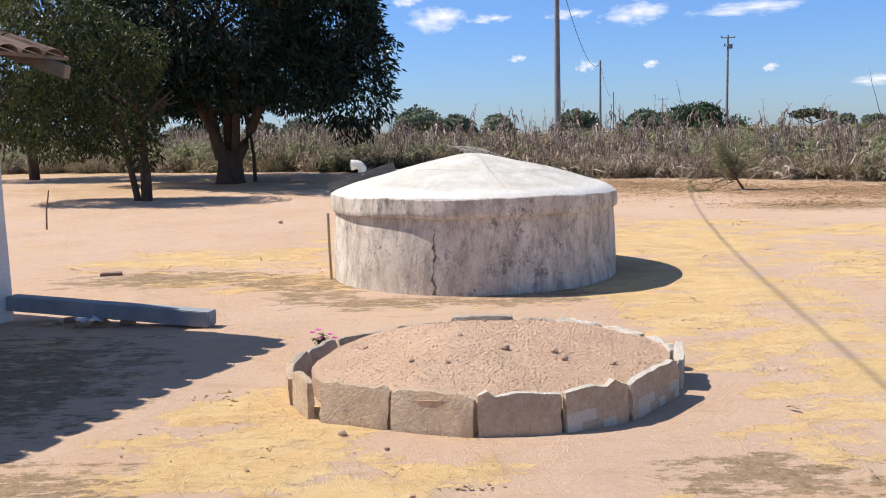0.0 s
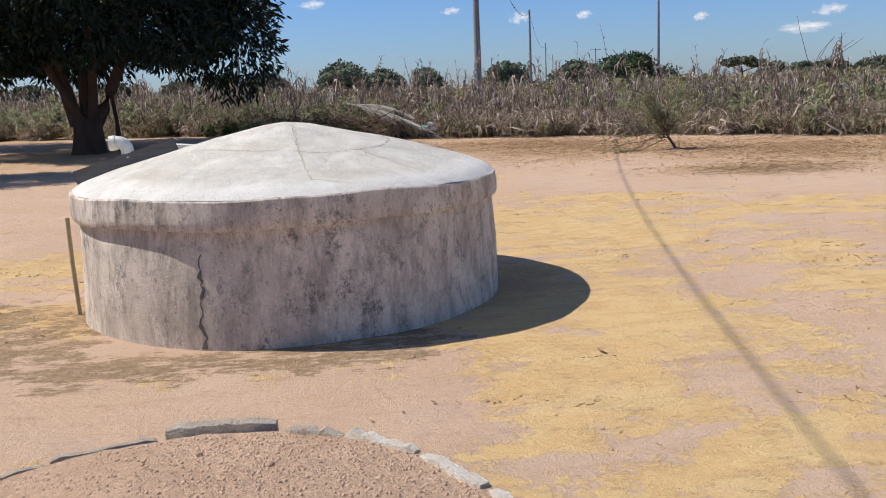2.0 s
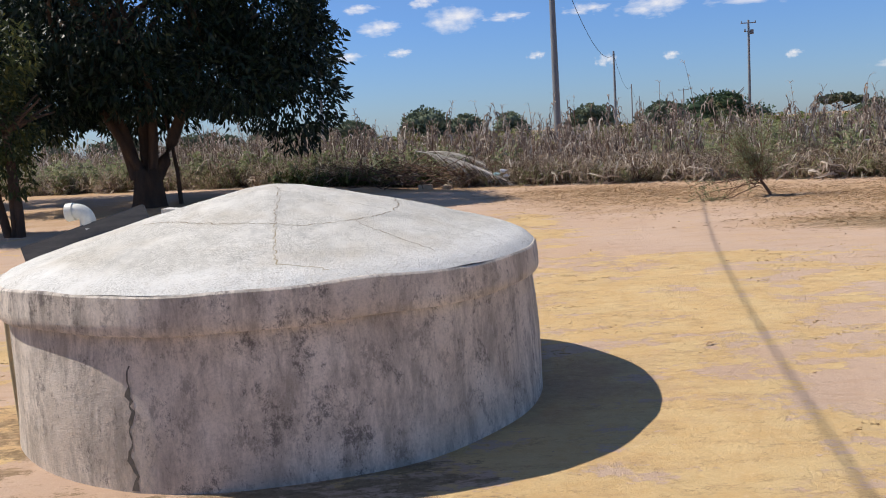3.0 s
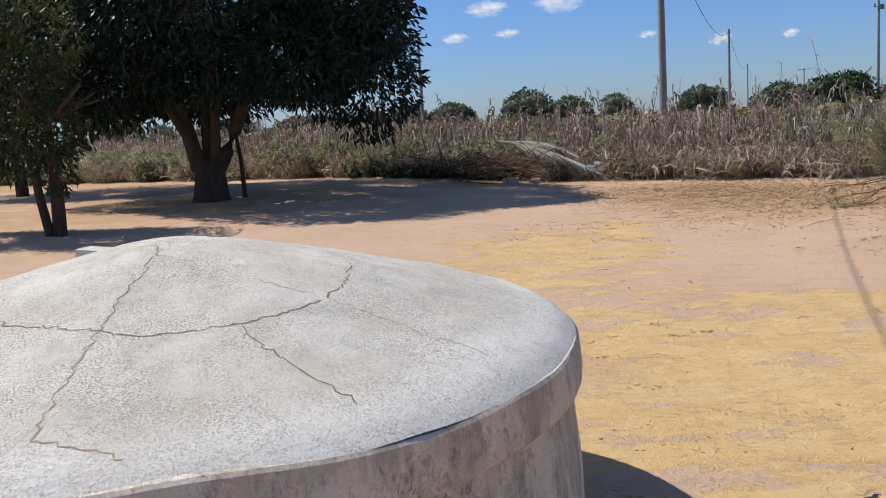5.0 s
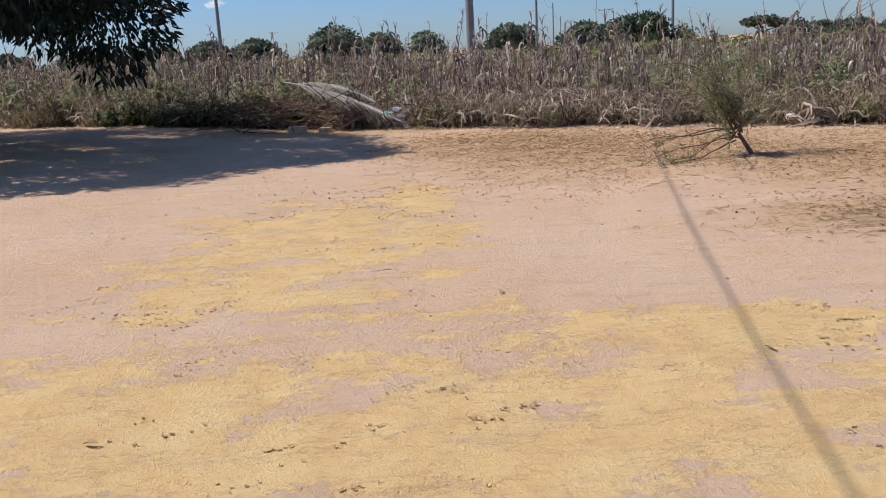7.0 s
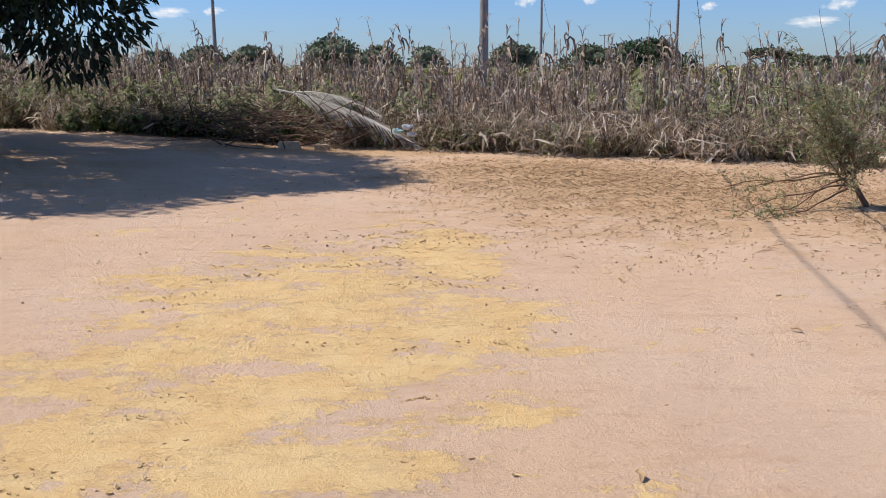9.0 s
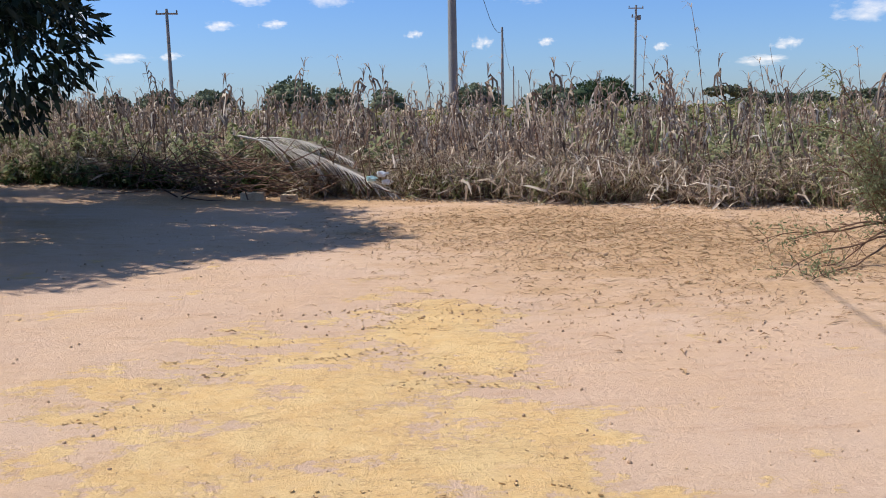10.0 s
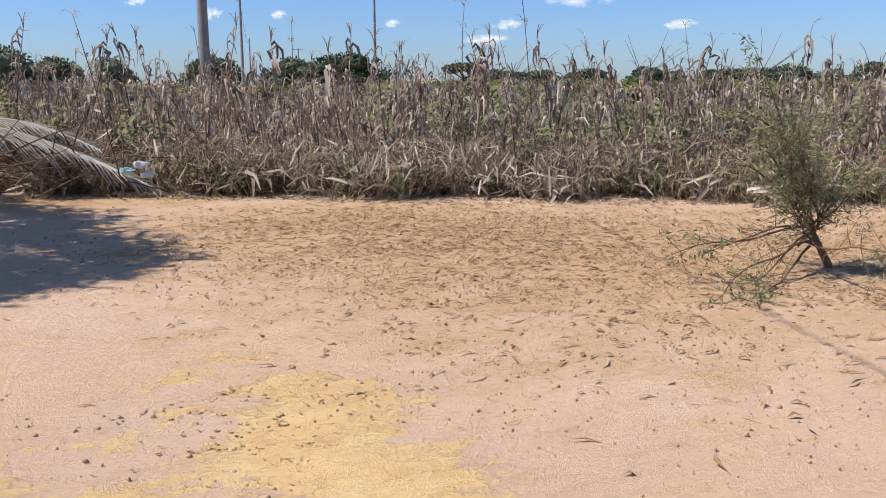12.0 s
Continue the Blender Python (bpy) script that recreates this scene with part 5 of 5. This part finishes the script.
bed("dry_grass", "dry reddish grass under the maize", tuft(1, 14, 0.5, 0.004, 0.5), 2400, -22, 24, 0.0, 4.5, MAT["grass"], 1.3)
bed("dry_grass_beyond", "dry grass further into the field", tuft(2, 10, 0.9, 0.012, 0.4), 3500, -50, 60, 4, 40, MAT["grass"], 1.3)
def tangle(seed, n, size, tall, w):
    """Short bent blades lying every way in a low heap."""
    r = random.Random(seed)
    out = []
    for i in range(n):
        q = Vector((r.uniform(-size, size), r.uniform(-size, size), r.uniform(0.0, tall) ** 1.2))
        d = Vector((r.uniform(-1, 1), r.uniform(-1, 1), r.uniform(-0.7, 0.9))).normalized()
        e = (d + Vector((r.uniform(-1, 1), r.uniform(-1, 1), r.uniform(-1, 0.4))) * 0.8).normalized()
        L = r.uniform(0.06, 0.2)
        ww = w * r.uniform(0.4, 1.3)
        out.append(ribbon([q, q + d * L, q + (d + e) * L * 0.9], [ww * 0.5, ww, ww * 0.15], fold=r.uniform(0.2, 1.0)))
    return join(out)


bed("tangle_leaves", "tangle of broken maize leaves and weeds at the field edge", tangle(71, 26, 0.35, 0.75, 0.012), 3000, -22, 24, 0.0, 3.2, MAT["corn"], 1.2, 0.3)
bed("tangle_twigs", "tangle of thin reddish twigs at the field edge", tangle(72, 34, 0.35, 0.7, 0.004), 4200, -22, 24, 0.0, 3.6, MAT["grass"], 1.2, 0.3)
bed("tangle_green", "small green weed leaves in the tangle", tangle(73, 26, 0.3, 0.6, 0.014), 900, -22, 24, 0.0, 3.0, MAT["weed"], 1.2, 0.3)
ws, wv = weed(5, 0.55, 9, 0.09, 0.018)
bed("weed_leaves", "green and yellowing weeds at the field edge", wv, 1100, -22, 24, 0.0, 2.6, MAT["weed"], 1.2)
bed("weed_stems", "twiggy dry stems at the field edge", join([tube(*limb((0, 0, 0), (rs.uniform(-0.7, 0.7), rs.uniform(-0.7, 0.7), 1), 0.7, 0.006, 0.002, rs, 4), 3) for _ in range(9)]), 4200, -22, 24, 0.0, 4, MAT["stem"], 1.2, 0.35)
lf_bits = []
for i in range(7):
    a, L = rs.uniform(0, 6.28), rs.uniform(0.2, 0.6)
    o = Vector((math.cos(a), math.sin(a), 0))
    q = Vector((rs.uniform(-0.2, 0.2), rs.uniform(-0.2, 0.2), rs.uniform(0.01, 0.35)))
    lf_bits.append(ribbon([q, q + o * L * 0.35 + Vector((0, 0, 0.14)), q + o * L * 0.75 + Vector((0.05, 0.03, 0.1)), q + o * L + Vector((0.08, -0.04, -0.02))], [0.01, 0.026, 0.02, 0.004], fold=0.6))
bed("fallen_leaves", "withered maize leaves fallen along the field edge", join(lf_bits), 800, -14, 20, -0.1, 3.0, MAT["corn"], 1.3, 0.5)
xs, ys = r.uniform(-60, 110, 2600), r.uniform(45, 130, 2600)
ws2, wv2 = weed(9, 1.5, 9, 0.5, 0.16)
tagged(quads("far_scrub", *spread(*wv2, place(xs, ys, r, 0.2, 0.7, 1.3)), MAT["scrub"]), "grey-green scrub beyond the maize", "scrub", kind="stuff")
ws3, wv3 = weed(12, 1.3, 14, 0.16, 0.04)
xs = np.concatenate([r.uniform(7.5, 34, 800), r.uniform(-20, 3, 200)])
ys = edge_y(xs) + np.concatenate([r.uniform(0.5, 12, 800), r.uniform(0.1, 1.5, 200)])
tagged(quads("green_scrub", *spread(*wv3, place(xs, ys, r, 0.2, 0.7, 1.15)), MAT["bush"]), "green leafy weeds standing among the maize", "scrub", kind="stuff")


# tall thin stalks with feathery heads
rs = random.Random(31)
for x, y, hgt in [(7.8, 27.3, 3.0), (6.8, 27.6, 2.5), (2.4, 28.9, 2.4), (3.5, 28.9, 2.2), (9.9, 26.6, 2.3), (4.6, 28.4, 2.3), (8.9, 27.4, 2.2), (-3.0, 31.9, 2.3)]:
    st = thing("tall_stalk", (x, y, gz(x, y)), "tall thin dry stalk with a feathery head above the maize", "grass stalk", "tall stalks in the maize")
    pts, rad = limb((0, 0, -0.05), (rs.uniform(-0.15, 0.1), 0, 1), hgt * 1.02, 0.011, 0.004, rs, 9, 0.1)
    quads("stem", *tube(pts, rad, 4), MAT["stem"], st, smooth=True)
    heads = []
    for k in range(5, 10):
        for _ in range(4):
            q, L = pts[k], rs.uniform(0.1, 0.28)
            o = Vector((rs.uniform(-1, 0.5), rs.uniform(-0.6, 0.6), rs.uniform(0, 0.6)))
            heads.append(ribbon([q, q + o * L * 0.5 + Vector((0, 0, 0.03)), q + o * L + Vector((0, 0, -0.05))], [0.004, 0.007, 0.002], fold=0.5))
    tagged(quads("head", *join(heads), MAT["corn"], st), kind="stuff")


# ---- the leaning bush ----
BX, BY = 7.58, 22.05
bush = thing("leaning_bush", (BX, BY, gz(BX, BY)), "small leaning thorny bush, sparse green leaves, low branches sweeping the ground", "bush")
rs = random.Random(21)
limbs = [([Vector((0.03, 0, -0.1)), Vector((-0.02, 0, 0.05)), Vector((-0.11, 0.01, 0.19)), Vector((-0.19, 0.02, 0.32))], [0.045, 0.036, 0.03, 0.026])]
crotch = Vector((-0.19, 0.02, 0.32))
UP = [(-0.3, 0.0, 1.0), (0.5, 0.1, 0.9), (-0.7, 0.2, 0.9), (-0.9, -0.2, 0.65), (0.15, 0.3, 1.0), (-0.5, 0.4, 0.8), (0.3, -0.3, 0.8), (-1.0, 0.1, 0.5), (-0.6, -0.3, 1.0), (0.9, 0.0, 0.7), (-0.1, -0.3, 1.0), (-0.8, 0.0, 1.1)]
LOW = [(-1.0, -0.3, 0.12), (-1.0, 0.1, 0.05), (-0.8, -0.6, 0.0), (-0.4, -0.7, 0.1), (-1.0, -0.1, 0.2), (-0.9, -0.45, 0.05)]
twigs = []
for way in UP + LOW:
    low = way in LOW
    main = limb(crotch + Vector((rs.uniform(-0.12, 0.08), rs.uniform(-0.05, 0.05), rs.uniform(-0.12, 0.12))), way, rs.uniform(1.1, 1.9) if low else rs.uniform(0.75, 1.25), 0.012, 0.003, rs, 10, 0.3, -0.05 if low else 0.01)
    for q in main[0]:
        q.z = max(q.z, 0.03)
    limbs.append(main)
    for k in range(3 if low else 2, 10):
        for _ in range(2 if low else 4):
            tw = limb(main[0][k], Vector(way) * 0.6 + Vector([rs.uniform(-0.8, 0.8) for _ in range(3)]), rs.uniform(0.12, 0.42), 0.0035, 0.001, rs, 4, 0.35)
            for q in tw[0]:
                q.z = max(q.z, 0.02)
            limbs.append(tw)
            if not low or k > 5:
                twigs.append(tw[0])
for start, way, length in [((-0.5, 0, 0.95), (-0.35, 0, 1.0), 1.0), ((-0.7, 0, 1.2), (-0.8, 0, 0.5), 0.65), ((0.3, 0.1, 0.9), (0.2, 0, 1.0), 0.5)]:
    spray = limb(start, way, length, 0.008, 0.003, rs, 8, 0.12, -0.09)
    limbs.append(spray)
    for k in range(2, 9):
        for _ in range(2):
            tw = limb(spray[0][min(k, len(spray[0]) - 1)], Vector((-1, rs.uniform(-0.5, 0.5), rs.uniform(-0.3, 0.5))), rs.uniform(0.12, 0.26), 0.003, 0.001, rs, 4)
            limbs.append(tw)
            twigs.append(tw[0])
woody("branch_frame", limbs, MAT["twig"], bush, 5)
lt = leaf_template(0.036, 0.012)
at_ = []
rr = np.random.default_rng(5)
for pts in twigs:
    for _ in range(13):
        f = rs.uniform(0.5, len(pts) - 1.01)
        k = int(f)
        at_.append(pts[k].lerp(pts[k + 1], f - k) + Vector([rs.uniform(-0.03, 0.03) for _ in range(3)]))
M = random_turns(len(at_), rr, 0.6, 1.5)
M[:, :3, 3] = np.array([tuple(q) for q in at_])
M[:, 2, 3] = np.maximum(M[:, 2, 3], 0.02)
quads("foliage", *spread(*lt, M), MAT["bush"], bush)


# ---- fallen frond, brush heap and rubbish ----
def frond(name, label, root, tip, sag, leaf_len, n):
    ob = thing(name, root, label, "palm frond")
    a, b = Vector((0, 0, 0)), Vector(tip) - Vector(root)
    pts = [a.lerp(b, i / 12) + Vector((0, 0, sag * math.sin(math.pi * i / 12))) for i in range(13)]
    part("rachis", from_arrays(tube(pts, list(np.linspace(0.022, 0.006, 13)), 6)), MAT["frond"], ob, "pale dry midrib")
    along, out = b.normalized(), []
    r = random.Random(4)
    for i in range(n):
        f = 0.12 + 0.86 * i / n
        k = min(11, int(f * 12))
        q = pts[k].lerp(pts[k + 1], f * 12 - k)
        for s in (-1, 1):
            side_ = along.cross(Vector((0, 0, 1))).normalized() * s
            L = leaf_len * (1 - 0.6 * f) * r.uniform(0.8, 1.1)
            e1 = q + along * L * 0.45 + side_ * L * (0.28 if s > 0 else 0.3) + Vector((0, 0, -0.1 * L + (0.05 if s < 0 else 0)))
            e2 = q + along * L * 0.85 + side_ * L * r.uniform(0.2, 0.5) + Vector((0, 0, -r.uniform(0.3, 0.6) * L))
            out.append(ribbon([q, e1, e2], [0.011, 0.015, 0.003], fold=0.8))
    quads("blade", *join(out), MAT["frond"], ob)
    return ob


zf = gz(1.5, 29)
frond("palm_frond", "large dry grey palm frond lying over the brush heap", (0.2, 29.5, zf + 1.1), (2.88, 29.0, zf + 0.03), 0.16, 0.85, 40)
frond("palm_frond", "dry grey palm frond half buried in the brush heap", (0.5, 29.6, zf + 1.05), (2.1, 29.35, zf + 0.62), 0.14, 0.6, 26)
limbs = []
for k in range(170):
    x, y = rs.gauss(0.4, 1.2), 29.3 + rs.uniform(-0.5, 0.8)
    limbs.append(limb((x, y, gz(x, y) + rs.uniform(0, 0.6)), (rs.uniform(-1, 1), rs.uniform(-0.4, 0.4), rs.uniform(-0.1, 0.5)), rs.uniform(0.5, 1.5), 0.012, 0.004, rs, 5))
heap2 = woody("brush_heap", limbs, MAT["stem"], None, 4)
M_ = place(rs_x := np.random.default_rng(9).uniform(-4.5, 0.6, 220), edge_y(rs_x) - np.random.default_rng(10).uniform(-0.9, 0.4, 220), r, 0.3, 0.6, 1.2)
tagged(quads("heap_weeds", *spread(*weed(5, 0.55, 9, 0.09, 0.03)[1], M_), MAT["mango_weed"]), "dark green weeds growing over the brush heap", "undergrowth", kind="stuff")
tagged(heap2, "heap of dry sticks and cut branches by the field", "brush heap", kind="stuff")
for i, (x, y, sx, sy, sz) in enumerate([(1.05, 28.98, 0.26, 0.2, 0.12), (0.45, 29.0, 0.4, 0.2, 0.16)]):
    bl = thing("rubble_block", (x, y, gz(x, y) + sz / 2 - 0.02), "weathered cement block lying at the foot of the brush heap", "block", "blocks by the brush heap", rz=rs.uniform(-20, 20))
    part("block_body", box_bm((sx, sy, sz), bevel=0.015, jag=0.012, cuts=2, seed=i), MAT["slab"], bl)
for i, (x, z, m_) in enumerate([(2.45, 0.35, "teal"), (2.7, 0.28, "white"), (2.62, 0.42, "white")]):
    bg = thing("plastic_bag", (x, 28.95, zf + z), "crumpled pale plastic bag caught in the weeds", "rubbish", "plastic bags in the weeds")
    V, F = pebble_template(60 + i)
    bm = from_arrays((V * (0.2, 0.12, 0.14), F))
    bmesh.ops.subdivide_edges(bm, edges=bm.edges[:], cuts=3, use_grid_fill=True)
    for v in bm.verts:
        v.co *= 1 + 0.5 * noise.noise(v.co * 22)
    part("bag", bm, MAT[m_], bg)

# ---- flower by the ring and litter on the yard ----
fl = thing("flower_plant", (-0.92, 6.42, gz(-0.92, 6.42)), "small plant with magenta flowers beside the slab ring", "flower")
st_, lv_ = weed(33, 0.12, 9, 0.05, 0.014)
quads("stems", *st_, MAT["twig"], fl)
quads("leaves", *lv_, MAT["light_leaf"], fl)
for dx, dy, dz in [(-0.07, 0, 0.11), (0.06, 0.02, 0.09), (0.0, -0.05, 0.08), (-0.03, 0.04, 0.12), (0.1, -0.02, 0.07)]:
    pet = []
    for k in range(6):
        a = k * math.pi / 3
        o = Vector((math.cos(a), math.sin(a), 0.4))
        pet.append(ribbon([Vector((dx, dy, dz)), Vector((dx, dy, dz)) + o * 0.015, Vector((dx, dy, dz)) + o * 0.03], [0.004, 0.011, 0.004]))
    quads("petals", *join(pet), MAT["petal"], fl)
for x, y in [(1.93, 4.68), (2.3, 7.9), (3.2, 10.6), (4.4, 14.2), (0.9, 13.6), (3.1, 15.7), (1.1, 20.3), (3.9, 18.9), (2.7, 22.0), (5.0, 22.8), (4.6, 17.5)]:
    sc = thing("dry_leaf", (x, y, gz(x, y) + 0.008), "curled dry brown leaf lying on the bare earth", "leaf", "dry leaves on the yard", rz=rs.uniform(0, 360))
    quads("blade", *ribbon([(0, -0.03, 0.0), (0.01, 0, 0.012), (0, 0.03, 0.006), (0.01, 0.05, 0.014)], [0.006, 0.014, 0.012, 0.003], fold=0.7), MAT["litter"], sc)


# ---- clouds ----
def cloud_material():
    m, n, l, b = material("cloud", 1.0, 0, 0)
    em = n.new("ShaderNodeEmission")
    em.inputs["Color"].default_value, em.inputs["Strength"].default_value = (1.0, 0.96, 0.94, 1), 0.92
    tr = n.new("ShaderNodeBsdfTransparent")
    tc = n.new("ShaderNodeTexCoord")
    ln = n.new("ShaderNodeVectorMath")
    ln.operation = "LENGTH"
    l.new(tc.outputs["Object"], ln.inputs[0])
    oi = n.new("ShaderNodeObjectInfo")
    sh = n.new("ShaderNodeVectorMath")
    sh.operation = "ADD"
    l.new(tc.outputs["Object"], sh.inputs[0])
    l.new(oi.outputs["Random"], sh.inputs[1])
    sc = n.new("ShaderNodeVectorMath")
    sc.operation = "MULTIPLY"
    sc.inputs[1].default_value = (2.2, 1.7, 1.2)
    l.new(sh.outputs[0], sc.inputs[0])
    ns = n.new("ShaderNodeTexNoise")
    ns.inputs["Scale"].default_value, ns.inputs["Detail"].default_value, ns.inputs["Roughness"].default_value = 1.0, 7, 0.55
    l.new(sc.outputs[0], ns.inputs["Vector"])
    f = math_node(n, l, "SUBTRACT", 0.95, ln.outputs["Value"])
    f = math_node(n, l, "ADD", f, math_node(n, l, "MULTIPLY", math_node(n, l, "SUBTRACT", ns.outputs["Fac"], 0.55), 1.9))
    rp = n.new("ShaderNodeMapRange")
    rp.inputs["From Min"].default_value, rp.inputs["From Max"].default_value, rp.inputs["To Max"].default_value = 0.05, 0.95, 0.8
    l.new(f, rp.inputs["Value"])
    mx = n.new("ShaderNodeMixShader")
    l.new(rp.outputs[0], mx.inputs[0])
    l.new(tr.outputs[0], mx.inputs[1])
    l.new(em.outputs[0], mx.inputs[2])
    l.new(mx.outputs[0], n["Material Output"].inputs[0])
    return m


CLOUD = cloud_material()
CLOUDS = [  # bearing to the right, height above the horizon, width and depth, degrees
    (0.0, 7.3, 4.4, 1.5), (3.2, 7.2, 2.8, 0.6), (-1.9, 8.4, 2.2, 0.7), (12.4, 7.2, 4.4, 1.3), (18.9, 7.1, 6.6, 0.9), (8.2, 7.3, 2.8, 0.7), (9.3, 4.1, 1.3, 0.8), (13.3, 4.1, 1.2, 0.5),
    (20.3, 3.6, 1.1, 0.5), (5.0, 4.7, 1.2, 0.5), (32.2, 5.2, 4.6, 1.4), (30.1, 6.5, 4.3, 0.8), (-6.9, 5.3, 2.1, 0.6), (-12.5, 3.4, 2.9, 0.6), (-9.9, 3.5, 1.5, 0.5), (-14.5, 4.7, 1.8, 0.6),
    (-15.0, 5.8, 2.4, 0.7), (27.5, 3.5, 1.8, 0.7), (26.2, 2.6, 3.4, 0.6), (38.0, 3.4, 2.4, 0.6), (-4.8, 7.0, 3.2, 0.9), (-6.0, 8.2, 2.4, 0.6), (-3.6, 5.4, 1.8, 0.5), (44, 6, 4, 1.2), (-24, 7, 5, 1.3),
]
for a, e, w, h in CLOUDS:
    R = 1800.0
    x, y, z = R * math.sin(radians(a)) * math.cos(radians(e)), R * math.cos(radians(a)) * math.cos(radians(e)), R * math.sin(radians(e))
    bm = bmesh.new()
    bmesh.ops.create_grid(bm, x_segments=6, y_segments=4, size=1)
    for v in bm.verts:
        v.co.z = -0.05 * (v.co.x ** 2 + v.co.y ** 2)
    c = part("cloud", bm, CLOUD, None, smooth=False)
    tagged(c, "small soft white fair-weather cloud", "cloud", "clouds")
    c["kind"] = "structure"
    c.matrix_basis = look((x, y, z), (0, 0, 0)) @ Matrix.Diagonal((R * radians(w) / 2 * 1.15, R * radians(h) / 2 * 1.3, 1, 1))
